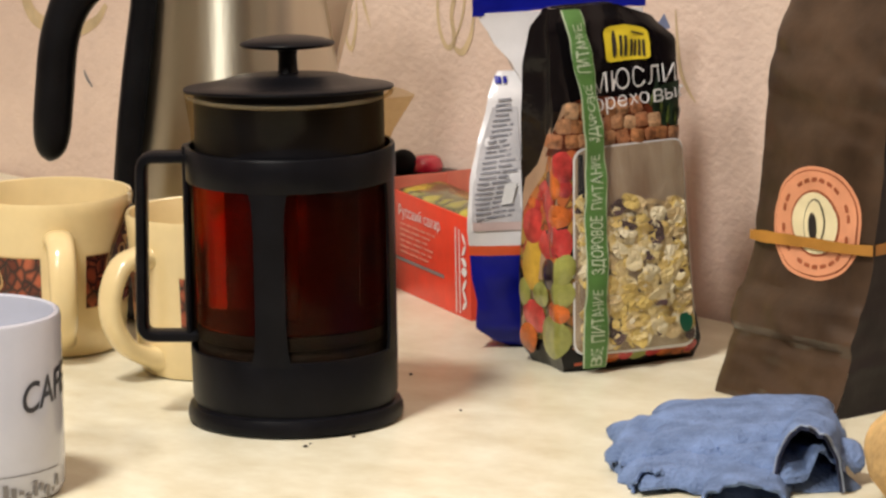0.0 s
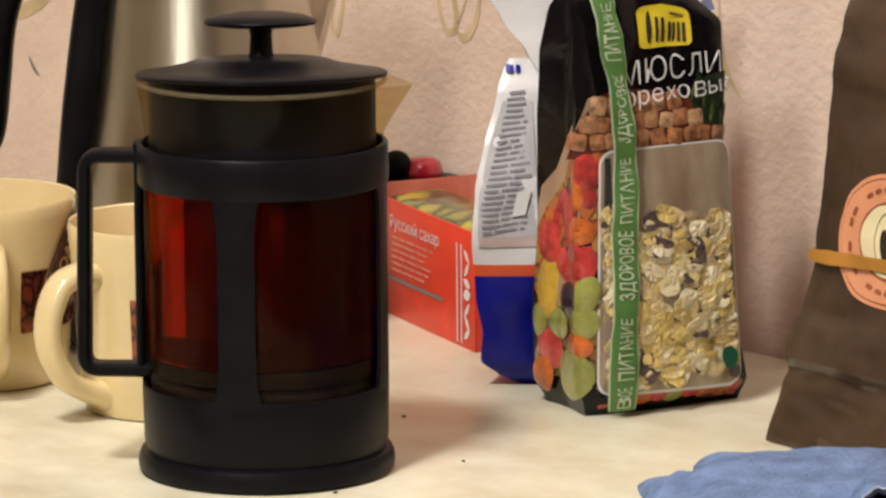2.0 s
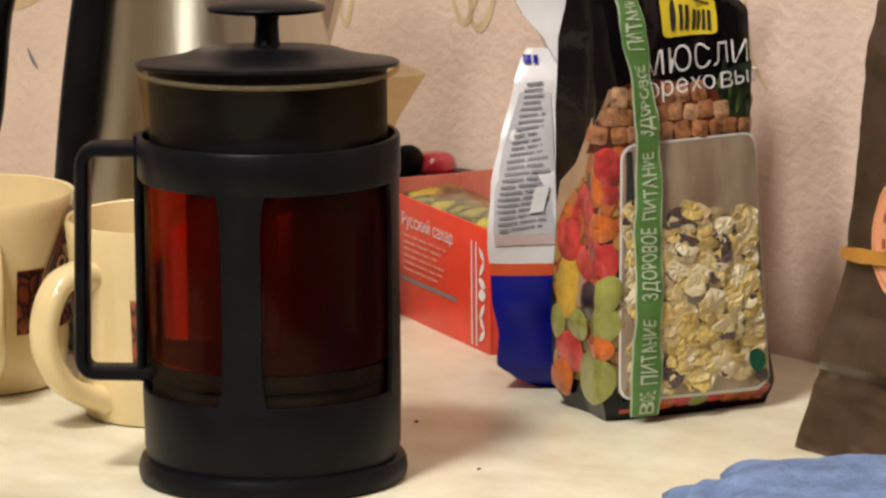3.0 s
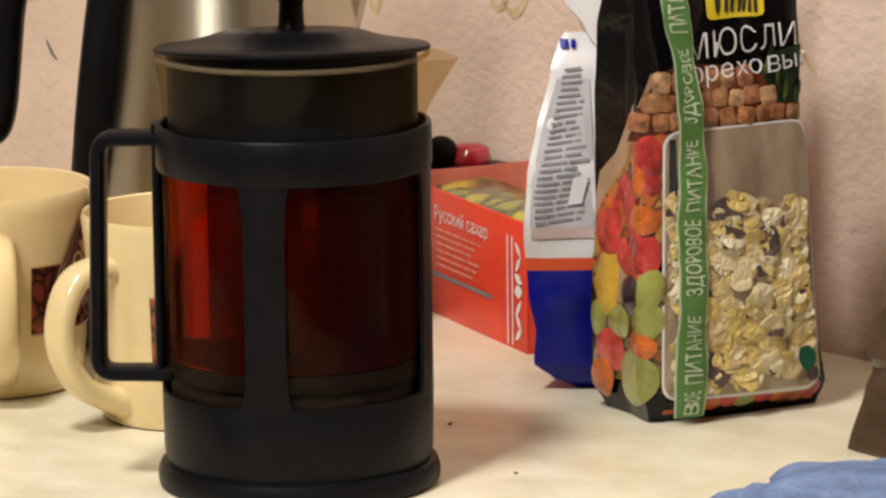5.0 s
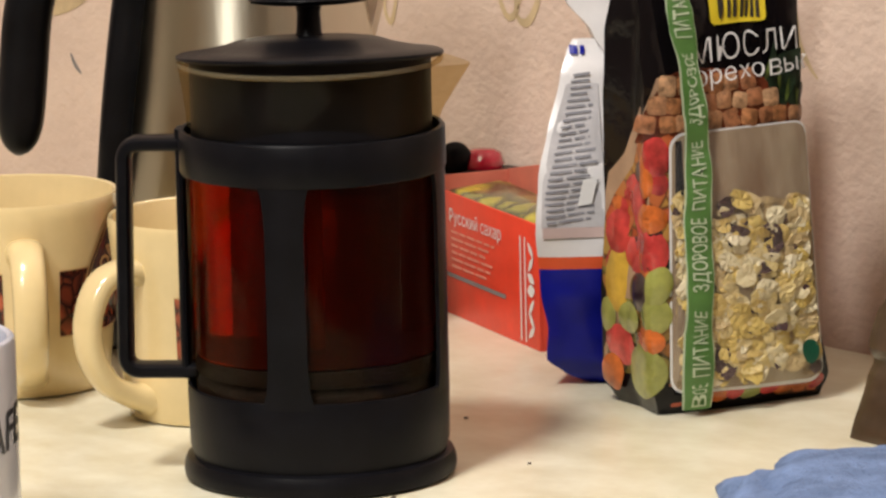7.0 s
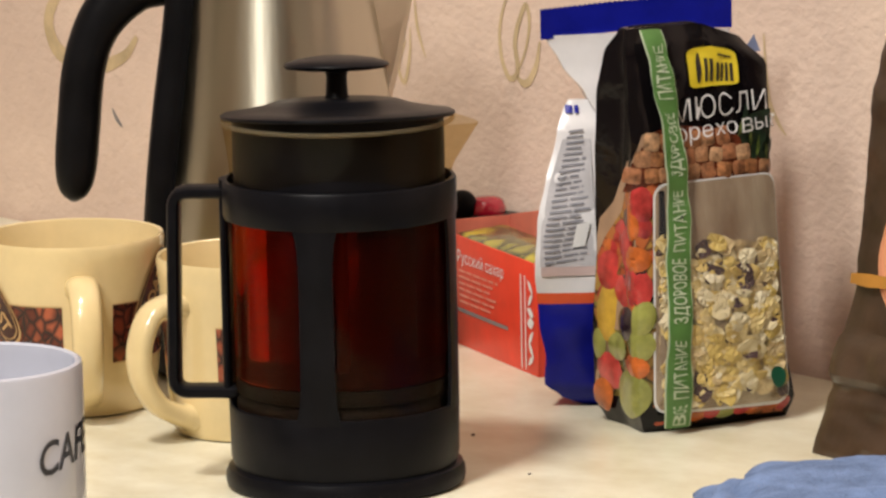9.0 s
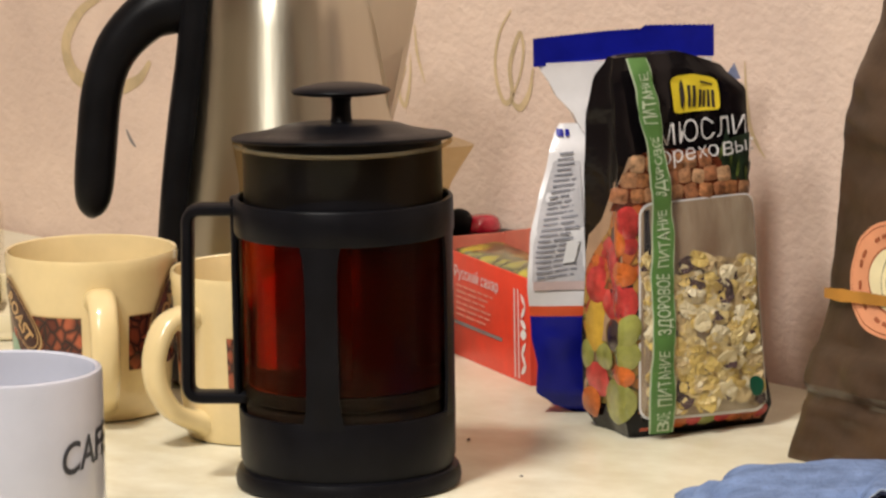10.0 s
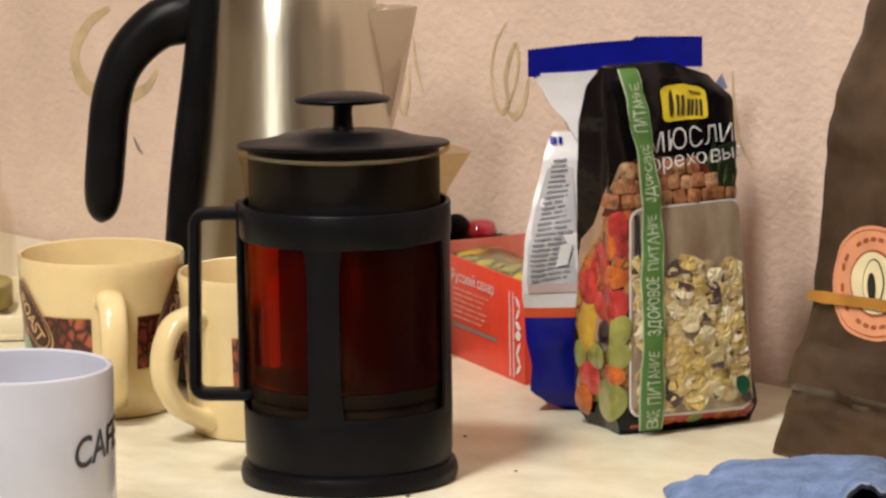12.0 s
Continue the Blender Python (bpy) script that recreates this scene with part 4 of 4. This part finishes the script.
def pasta_packet():
    turn = radians(14)
    frame_at = Matrix(((math.cos(turn), -math.sin(turn), 0, 0.1010), (math.sin(turn), math.cos(turn), 0, 0.1670), (0, 0, 1, 0), (0, 0, 0, 1)))
    ob = thing("food_packet", "white and blue crimped plastic food packet", "food packet", frame_at)
    W, D = 0.102, 0.044
    rows = [(0.0, -0.002, 0.066, 0.004, D - 0.006, 0.000, 0.000, 0.0),
            (0.005, -0.0125, 0.070, 0.002, D - 0.003, 0.001, 0.002, 0.0),
            (0.012, -0.0215, 0.072, 0.001, D, 0.002, 0.003, 0.0),
            (0.026, -0.0205, 0.073, 0.000, D, 0.002, 0.003, 0.0),
            (0.042, -0.0235, 0.073, 0.000, D, 0.002, 0.004, 0.0),
            (0.065, -0.0252, 0.073, 0.001, D, 0.003, 0.004, 0.0),
            (0.092, -0.0233, 0.072, 0.004, D - 0.004, 0.003, 0.003, 0.0),
            (0.110, -0.0185, 0.070, 0.008, D - 0.008, 0.002, 0.002, 0.0),
            (0.134, -0.0112, 0.060, 0.014, D - 0.016, 0.001, 0.001, 0.0),
            (0.1440, -0.0075, 0.040, 0.018, D - 0.021, 0.000, 0.000, 0.0),
            (0.1483, -0.0045, 0.020, 0.020, D - 0.0225, 0.000, 0.000, 0.0)]
    fn = packet(rows, 0.36, 0.0014, 8.0)

    def front(a, b):
        _, l, r, *rest = fn.at(b)
        return fn(0, (a - l) / (r - l), b)


    # folds that gather at the packet's foot
    def creased(side, a, z):
        p = fn(side, a, z)
        low = max(0, 1 - z / 0.030)
        p.y += low * 0.006 * (0.4 - abs(noise.noise(Vector((p.x * 75 + z * 40, 3.0, z * 55)))))
        return p

    part("lower_film", packet_mesh(creased, 0.0, 0.0520, 22, 20), BLUE, ob, "glossy blue lower film")
    part("red_stripe", packet_mesh(fn, 0.0520, 0.0573, 3, 20, caps=False), ORANGE_RED, ob)
    part("upper_film", packet_mesh(fn, 0.0573, 0.1483, 40, 20), WHITE_FILM, ob, "white upper film")
    # the neck: flattened film that widens up to the seal
    neck = packet([(0.100, 0.0110, 0.068, 0.004, 0.030, 0.000, 0.000, 0.0),
                   (0.138, 0.0107, 0.069, 0.012, 0.028, 0.000, 0.000, 0.0),
                   (0.152, 0.0035, 0.072, 0.015, 0.026, 0.000, 0.000, 0.0),
                   (0.166, -0.0075, 0.075, 0.019, 0.024, 0.000, 0.000, 0.0),
                   (0.180, -0.0155, 0.0765, 0.0205, 0.0225, 0.000, 0.000, 0.0)], 0, 0.0012, 2.0)
    part("neck_film", packet_mesh(neck, 0.100, 0.180, 24, 16), WHITE_FILM, ob, "white film gathered under the seal")
    # crimped blue top seal
    bm, rows2 = bmesh.new(), []
    n = 76
    for side in (-1, 1):
        for k in range(7):
            row = []
            for i in range(n + 1):
                t = i / n
                a = -0.0172 + 0.0945 * t
                z = 0.1790 + 0.0015 * t + 0.0150 * k / 6 + 0.0012 * math.sin(a * 40)
                y = 0.0215 + 0.0016 * math.sin(a * 55) + side * 0.0007 + 0.0002 * math.sin(k * 3.0)
                tooth = 0.0007 * (i % 2) if k == 6 else 0
                row.append(bm.verts.new((a, y, z - tooth + (0.0016 if i > 0.61 * n and k > 3 else 0))))
            rows2.append(row)
    for base in (0, 7):
        for a, b in zip(rows2[base:base + 6], rows2[base + 1:base + 7]):
            for i in range(n):
                bm.faces.new((a[i], a[i + 1], b[i + 1], b[i]))
    part("top_seal", bm, BLUE, ob, "crimped blue top seal")
    # printed panel: plain bars of text
    panel = part("text_panel", star([(-0.0220, 0.0700), (-0.0090, 0.0700), (0.0055, 0.0700), (0.0060, 0.1000), (0.0060, 0.1300), (-0.0030, 0.1310), (-0.0085, 0.1300), (-0.0165, 0.1080), (-0.0212, 0.0880)], front, 0.0005, 1, 12), mat("pale_grey_film", (0.52, 0.51, 0.53), 0.2, vary=0.08, scale=70, coat=0.6, bump=0.5, bump_scale=60), ob)
    part("panel_foot", patch(-0.0215, 0.0055, 0.0655, 0.0700, front, 0.0006, 1, 8, 3), mat("pale_rose_film", (0.55, 0.42, 0.40), 0.3, vary=0.06), ob)
    rng = random.Random(2)
    for i in range(24):
        z = 0.0715 + i * 0.00262
        a, end = -0.0205 + rng.uniform(0, 0.001) + 0.32 * max(0, z - 0.085), 0.0045 - rng.uniform(0, 0.005)
        while a < end - 0.002:
            run = min(end - a, rng.uniform(0.004, 0.012))
            part("text_line", patch(a, a + run, z, z + 0.0010, lambda p, q: front(p, q + 0.10 * (p + 0.018)), 0.0010, 1, 4, 1), PRINT_GREY, panel)
            a += run + rng.uniform(0.0007, 0.0014)
    part("text_box", star([(-0.0060, 0.0790), (0.0005, 0.0800), (0.0035, 0.0915), (-0.0030, 0.0905)], front, 0.0016, 1, 3), PRINT_WHITE, panel)
    for a, run in ((-0.0060, 0.0035), (-0.0015, 0.0020)):
        part("blue_mark", patch(a, a + run, 0.1420, 0.1455, front, 0.0012, 1, 3, 2), BLUE, ob)
    part("blue_mark", patch(0.0035, 0.0110, 0.1295, 0.1312, lambda a, b: neck(0, (a - 0.005) / 0.06, b), 0.0012, 1, 3, 2), BLUE, ob)
    return ob


pasta_packet()


def brown_bag():
    frame_at = Matrix(((0.657, 0.754, 0, 0.2115), (-0.754, 0.657, 0, 0.0610), (0, 0, 1, 0), (0, 0, 0, 1)))
    ob = thing("paper_bag", "dark brown paper coffee bag with peach sticker", "paper bag", frame_at)
    W, D = 0.094, 0.078
    rows = [(0.0, 0.000, W, 0.000, D, 0.002, 0.000, 0.0),
            (0.024, 0.000, W, 0.009, D, 0.003, 0.000, 0.0),
            (0.031, 0.001, W - 0.001, 0.0118, D, 0.005, -0.001, 0.0),
            (0.036, 0.000, W, 0.010, D, 0.004, 0.002, 0.0),
            (0.050, -0.001, W, 0.016, D, 0.004, 0.002, 0.0),
            (0.056, 0.000, W - 0.001, 0.020, D, 0.004, -0.001, 0.0),
            (0.080, 0.001, W, 0.027, D, 0.003, 0.001, 0.0),
            (0.130, 0.001, W, 0.033, D, 0.004, 0.002, 0.0),
            (0.152, 0.001, W, 0.0360, D, 0.004, 0.001, 0.0),
            (0.158, 0.001, W, 0.0352, D, 0.005, 0.002, 0.0),
            (0.180, 0.001, W, 0.042, D, 0.006, 0.002, 0.0),
            (0.215, 0.001, W, 0.060, D + 0.008, 0.004, 0.001, 0.0),
            (0.270, 0.002, W - 0.002, 0.083, D + 0.016, 0.001, 0.000, 0.0)]
    smooth_bag = packet(rows, 0, 0.0013, 14.0)

    def fn(side, a, z):
        p = smooth_bag(side, a, z)
        q = Vector((p.x * 16, p.y * 16, p.z * 62 + 0.25 * p.x * 62))
        fold = abs(noise.noise(q)) + 0.5 * abs(noise.noise(q * 2.1 + Vector((3, 5, 1))))
        free = min(1, abs(z - 0.092) / 0.05)
        d = 0.0030 * (0.35 - fold) * (0.25 + 0.75 * free)
        p += {0: Vector((0, -d, 0)), 1: Vector((d, 0, 0)), 2: Vector((0, d, 0)), 3: Vector((-d, 0, 0))}[side] * min(1, 8 * a * (1 - a) + 0.25)
        return p

    part("bag_body", packet_mesh(fn, 0, 0.27, 110, 24, (2, 3, 0), False), KRAFT, ob, "creased dark brown kraft paper", angle=0.5)
    part("side_gusset", packet_mesh(fn, 0, 0.27, 110, 24, (1,), False), BLACK_PAPER, ob, "black glossy side gusset", angle=0.5)
    part("folded_top", block((W * 0.96, 0.014, 0.05), (W / 2, 0.0885, 0.285), 0.003), KRAFT, ob)
    front = lambda a, b: fn(0, a / W, b)
    ca, cb = 0.0510, 0.0920
    sticker = part("sticker", star(oval(ca, cb, 0.0340, 0.0288, 48, 0, 2.2), front, 0.0006, 1, 8), PEACH, ob, "peach oval sticker")
    part("sticker_ring", star(oval(ca, cb, 0.0322, 0.0270, 48, 0, 2.2), front, 0.0009, 1, 8), RUST, sticker)
    part("sticker_field", star(oval(ca, cb, 0.0315, 0.0263, 48, 0, 2.2), front, 0.0012, 1, 8), PEACH, sticker)
    part("emblem_ring", star(oval(ca, cb, 0.0195, 0.0170, 40), front, 0.0015, 1, 6), RUST, sticker)
    part("emblem_field", star(oval(ca, cb, 0.0182, 0.0158, 40), front, 0.0018, 1, 6), PALE_STICKER, sticker)
    part("emblem_outline", star(oval(ca, cb, 0.0090, 0.0125, 32), front, 0.0021, 1, 4), PRINT_DARK, sticker)
    part("emblem_inner", star(oval(ca, cb, 0.0082, 0.0117, 32), front, 0.0024, 1, 4), PALE_STICKER, sticker)
    part("emblem_mark", star(oval(ca - 0.001, cb - 0.002, 0.0035, 0.0075, 16, 0.2), front, 0.0027, 1, 3), PRINT_DARK, sticker)
    for k in range(26):
        t = 2 * math.pi * k / 26
        if abs(math.sin(t)) < 0.2 or k % 7 == 3:
            continue
        part("sticker_mark", star(oval(ca + 0.0258 * math.cos(t), cb + 0.0222 * math.sin(t), 0.0022, 0.0011, 8, t + math.pi / 2, 6), front, 0.0015, 1, 1), RUST, sticker)
    band = bmesh.new()
    for s in range(4):
        width = W if s % 2 == 0 else D
        patch(-0.0005, width + 0.0005, 0.0, 0.0056, lambda a, b, s=s, width=width: fn(s, a / width, b + 0.0765 + 0.0045 * (a / width if s == 0 else 1 - a / width if s == 2 else 1 if s == 1 else 0)), 0.0032 if s == 0 else 0.0008, 1, 12, 2, band)
    part("paper_band", band, STRAP, ob, "ochre band round the bag")
    return ob


brown_bag()


# ---- sugar box ----
def sugar_box():
    frame_at = Matrix(((-0.47, 0.885, 0, 0.0715), (0.885, 0.47, 0, 0.2385), (0, 0, 1, 0), (0, 0, 0, 1)))
    ob = thing("sugar_box", "open red cardboard sugar box with torn lid", "carton", frame_at)
    # local x runs along the printed face, y into the box
    L, D, H, T = 0.122, 0.040, 0.0575, 0.0012
    front = part("front_panel", block((L, T, H), (L / 2, T / 2, H / 2), 0.0004), RED_CARD, ob)
    back = block((L, T, H), (L / 2, D - T / 2, H / 2), 0.0004)
    for v in back.verts:
        if v.co.z > H / 2:
            v.co.z += 0.0285 - 0.195 * v.co.x
    part("back_panel", back, RED_CARD_IN, ob, "raised faded red back flap")
    part("end_panel", block((T, D - 2 * T, H), (T / 2, D / 2, H / 2), 0.0003), RED_CARD, ob)
    part("end_flap", block((T, D - 2 * T, H + 0.0045), (L - T / 2, D / 2, H / 2 + 0.00225), 0.0003), RED_CARD_IN, ob, "raised faded red end flap")
    part("bottom_panel", block((L - 2 * T, D - 2 * T, T), (L / 2, D / 2, T / 2 + 0.0005), 0.0003), RED_CARD_IN, ob)
    bag = block((L - 0.006, D - 0.006, 0.055), (L / 2, D / 2, 0.0300), 0.008, 3)
    for v in bag.verts:
        if v.co.z > 0.03:
            v.co.z += 0.003 * noise.noise(v.co * 60)
    part("inner_packet", bag, FOOD_BAG, ob, "green and yellow packet inside")
    o = 0.0006
    # text faces the viewer from the -y side, so it runs towards smaller x
    face = lambda a, b: Vector((L - a, 0, b))
    part("title", letters("Русский сахар", 0.0064, face, 0.0215, 0.0440, o, -1, 0, 1.0, 0.0, fit=0.0600), PRINT_WHITE, front, "white bold box title")
    pink = mat("pink_print", (0.75, 0.30, 0.22), 0.5)
    words = random.Random(4)
    for i in range(6):
        a, end = 0.0240, 0.0740 - 0.005 * (i % 3)
        while a < end - 0.003:
            run = min(end - a, words.uniform(0.006, 0.015))
            part("text_line", patch(a, a + run, 0.0392 - i * 0.0032, 0.0403 - i * 0.0032, face, o, -1, 2, 1), pink, front)
            a += run + 0.0015
    part("grey_rule", patch(0.0120, 0.0860, 0.0180, 0.0200, face, o, -1, 2, 1), GREY_INK, front)
    for a in (0.1025, 0.1075):
        part("ornament_border", patch(a, a + 0.0013, 0.002, 0.050, face, o, -1, 1, 4), PRINT_WHITE, front)
    for i, (b, ra, rb, tilt) in enumerate(((0.0075, 0.0046, 0.0016, 0.7), (0.0130, 0.0048, 0.0016, -0.9), (0.0190, 0.0050, 0.0015, 0.9), (0.0265, 0.0042, 0.0030, 0.2), (0.0320, 0.0042, 0.0022, -0.4), (0.0385, 0.0046, 0.0015, 0.9), (0.0450, 0.0044, 0.0016, -0.8))):
        part("ornament", star(oval(0.1145, b, ra, rb, 12, tilt, 1.4), face, o, -1, 2), PRINT_WHITE, front)
    return ob


sugar_box()


def lidded_pot():
    ob = thing("lidded_pot", "small black lidded pot with a glossy red knob", "pot", pose(0.0345, 0.3930, 0.0004, 0, 0, 10) @ Matrix.Diagonal((1, 1, 1.07, 1)))
    part("pot_body", lathe([(0, 0.0), (0.018, 0.0), (0.0205, 0.004), (0.0215, 0.02), (0.0215, 0.047), (0.021, 0.050), (0.020, 0.050), (0.020, 0.006), (0, 0.005)], 48), GLOSS_BLACK, ob)
    part("pot_lid", lathe([(0, 0.0545), (0.010, 0.0540), (0.019, 0.0525), (0.0230, 0.0515), (0.0230, 0.0502), (0, 0.0502)], 48), GLOSS_BLACK, ob)
    knob = lathe([(0, 0.0538), (0.0100, 0.0538), (0.0108, 0.0560), (0.0092, 0.0605), (0.0060, 0.0622), (0, 0.0626)], 10)
    part("pot_knob", knob, CANDY, ob, "glossy red knob", angle=0.9)
    part("side_grip", ball((-0.0135, -0.004, 0.0590), 0.0080, (1.0, 0.7, 0.95)), GLOSS_BLACK, ob)


lidded_pot()


NAVY = mat("navy_thread", (0.012, 0.018, 0.05), 0.9, vary=0.2, scale=300)
WHITE_HEM = mat("pale_thread", (0.30, 0.36, 0.48), 0.9, vary=0.15, scale=300)


def blue_rag():
    """A crumpled rag: folded layers of cloth, each with thickness and curled rims."""
    ob = thing("cleaning_rag", "crumpled light blue cleaning rag on the table", "rag")

    def layer(cx, cy, rx, ry, base, rise, turn, seed, curl, square=0.55, rough=1.0):
        nu, nv = 72, 16
        bm = bmesh.new()
        c, s = math.cos(radians(turn)), math.sin(radians(turn))
        shells = []
        for shell in (0, 1):
            rows = []
            for j in range(nv + 1):
                t = j / nv
                row = []
                for i in range(nu):
                    g = 2 * math.pi * i / nu
                    q = Vector((math.cos(g) * 1.6 + seed, math.sin(g) * 1.6, seed * 3))
                    edge = 1 + 0.20 * rough * noise.noise(q) + 0.13 * noise.noise(q * 3.1) + 0.07 * noise.noise(q * 7)
                    sq = 1 / max(abs(math.cos(g)), abs(math.sin(g))) ** square
                    x, y = rx * t * edge * sq * math.cos(g), ry * t * edge * sq * math.sin(g)
                    p = Vector((x * 26 + seed, y * 26, seed))
                    ridge = (1 - abs(noise.noise(p * 0.9)) * 2.0) * 0.55 + (1 - abs(noise.noise(p * 2.2)) * 2.0) * 0.25 + noise.noise(p * 5) * 0.16 + noise.noise(p * 11) * 0.06
                    z = base + rise * (0.55 + 0.45 * (ridge * rough + 0.4 * (1 - rough))) * (1 - t ** 7) + curl * max(0, noise.noise(q * 1.7 + Vector((5, 5, 0)))) * t ** 3
                    z = max(z, base * 0.3 + 0.0012)
                    if shell:
                        z = max(z - 0.0016, 0.0002)
                    row.append(bm.verts.new((cx + x * c - y * s, cy + x * s + y * c, z)))
                rows.append(row)
            for a, b in zip(rows, rows[1:]):
                for i in range(nu):
                    j = (i + 1) % nu
                    bm.faces.new((a[i], b[i], b[j], a[j]))
            shells.append(rows)
        for i in range(nu):
            j = (i + 1) % nu
            bm.faces.new((shells[0][-1][i], shells[0][-1][j], shells[1][-1][j], shells[1][-1][i]))
        bmesh.ops.remove_doubles(bm, verts=bm.verts, dist=1e-6)
        part("cloth_fold", bm, CLOTH, ob, angle=1.6)

    layer(0.222, -0.100, 0.058, 0.078, 0.001, 0.014, 8, 1.3, 0.006)
    layer(0.226, -0.080, 0.046, 0.050, 0.011, 0.0140, 3, 4.1, 0.003, 0.95, 0.45)
    layer(0.192, -0.085, 0.024, 0.045, 0.007, 0.010, -10, 7.7, 0.005)
    layer(0.250, -0.130, 0.026, 0.040, 0.008, 0.013, 30, 2.9, 0.022)

    def tunnel(cx, front, back, wide, high, seed, hem=False):
        """A fold that stands open towards its near end."""
        nu, nv = 28, 18
        bm, rows = bmesh.new(), []
        for j in range(nv + 1):
            t = j / nv
            rows.append([])
            for shell in (0.0, 0.0018):
                ring = range(nu + 1) if not shell else range(nu, -1, -1)
                for i in ring:
                    g = math.pi * i / nu
                    q = Vector((math.cos(g) * 2 + seed, math.sin(g) * 2, t * 2.2))
                    k = 1 + 0.16 * noise.noise(q) + 0.05 * noise.noise(q * 2.7)
                    lift = (1 - 0.35 * t)
                    x = cx - math.cos(g) * (wide - shell) * k
                    z = max(0.0006 + shell * 0.2, math.sin(g) ** 0.8 * (high - shell) * k * lift)
                    y = front + (back - front) * t - 0.006 * (1 - t) * noise.noise(q * 1.5)
                    rows[-1].append(bm.verts.new((x, y, z)))
        n = len(rows[0])
        for a, b in zip(rows, rows[1:]):
            for i in range(n):
                j = (i + 1) % n
                bm.faces.new((a[i], b[i], b[j], a[j]))
        for i in range(nu):
            bm.faces.new((rows[0][i], rows[0][i + 1], rows[0][n - 2 - i], rows[0][n - 1 - i]))
        fold = part("cloth_fold", bm, CLOTH, ob, angle=1.6)
        if hem:
            mouth = []
            for i in range(nu + 1):
                g = math.pi * i / nu
                q = Vector((math.cos(g) * 2 + seed, math.sin(g) * 2, 0))
                k = 1 + 0.16 * noise.noise(q) + 0.05 * noise.noise(q * 2.7)
                mouth.append(Vector((cx - math.cos(g) * wide * k, front - 0.0006 - 0.006 * noise.noise(q * 1.5), max(0.0012, math.sin(g) ** 0.8 * high * k))))
            part("hem", sweep(mouth, 0.0014, 0.0011, (0, 1, 0), 2.0, 8), WHITE_HEM, fold, "pale stitched hem")
            part("hem_seam", sweep([p + Vector(((p.x - cx) * -0.07, 0.0004, p.z * -0.05)) for p in mouth], 0.0024, 0.0018, (0, 1, 0), 2.0, 8), NAVY, fold, "dark blue seam")

    tunnel(0.262, -0.170, -0.070, 0.0165, 0.035, 3.0, True)
    tunnel(0.232, -0.200, -0.100, 0.022, 0.014, 6.0)
    tunnel(0.187, -0.165, -0.080, 0.009, 0.012, 9.0)
    return ob


blue_rag()


def bread_roll():
    bm = ball((0, 0, 0), 0.05, (1, 0.9, 0.62), 40, 24)
    for v in bm.verts:
        v.co += v.co.normalized() * (0.0035 * noise.noise(v.co * 40) + 0.0015 * noise.noise(v.co * 130))
        v.co.z = max(v.co.z, -0.024)
    ob = mesh_ob("bread_roll", bm, CRUST)
    ob.location = (0.338, -0.185, 0.0242)
    return tagged(ob, "golden rough-crusted bread roll beside the rag", "bread")


bread_roll()


def jar_on_tray():
    tray = thing("serving_tray", "ivory plastic tray at the table's back", "tray", pose(-0.335, 0.425, 0, 0, 0, 6))
    part("tray_base", block((0.20, 0.14, 0.006), (0, 0, 0.0035), 0.002), IVORY, tray)
    for s in (-1, 1):
        part("tray_rim", block((0.20, 0.006, 0.012), (0, s * 0.067, 0.0095), 0.002), IVORY, tray)
        part("tray_rim", block((0.006, 0.127, 0.012), (s * 0.097, 0, 0.0095), 0.002), IVORY, tray)
    jar = thing("glass_jar", "clear glass jar with olive-coloured remains at the bottom", "jar", pose(-0.290, 0.425, 0.0068))
    shell = part("glass_wall", lathe([(0.0, 0.0), (0.044, 0.0), (0.047, 0.004), (0.047, 0.060), (0.044, 0.066), (0.040, 0.072), (0.040, 0.090), (0.038, 0.090), (0.038, 0.072), (0.045, 0.058), (0.045, 0.004), (0.0, 0.003)], 64), JAR_GLASS, jar)
    shell.visible_shadow = False
    part("contents", lathe([(0, 0.0035), (0.0445, 0.0045), (0.0445, 0.0175), (0.03, 0.016), (0, 0.0165)], 48), OLIVE, jar, "olive-coloured preserve")


jar_on_tray()

# ---- crumbs on the table ----
crumbs = random.Random(9)
for x, y, s in ((0.034, -0.047, 0.0010), (0.012, -0.069, 0.0013), (0.050, 0.099, 0.0010), (0.083, 0.013, 0.0008), (0.014, -0.062, 0.0006)):
    bm = bmesh.new()
    bmesh.ops.create_icosphere(bm, subdivisions=1, radius=s)
    for v in bm.verts:
        v.co = Vector((v.co.x * crumbs.uniform(0.8, 1.6), v.co.y * crumbs.uniform(0.8, 1.4), max(v.co.z * 0.6, -s * 0.4)))
    ob = mesh_ob("crumb", bm, CRUMB)
    ob.location = (x, y, s * 0.4 + 0.0001)
    tagged(ob, "tiny dark crumb lying on the table", "crumb", "crumbs on the table")
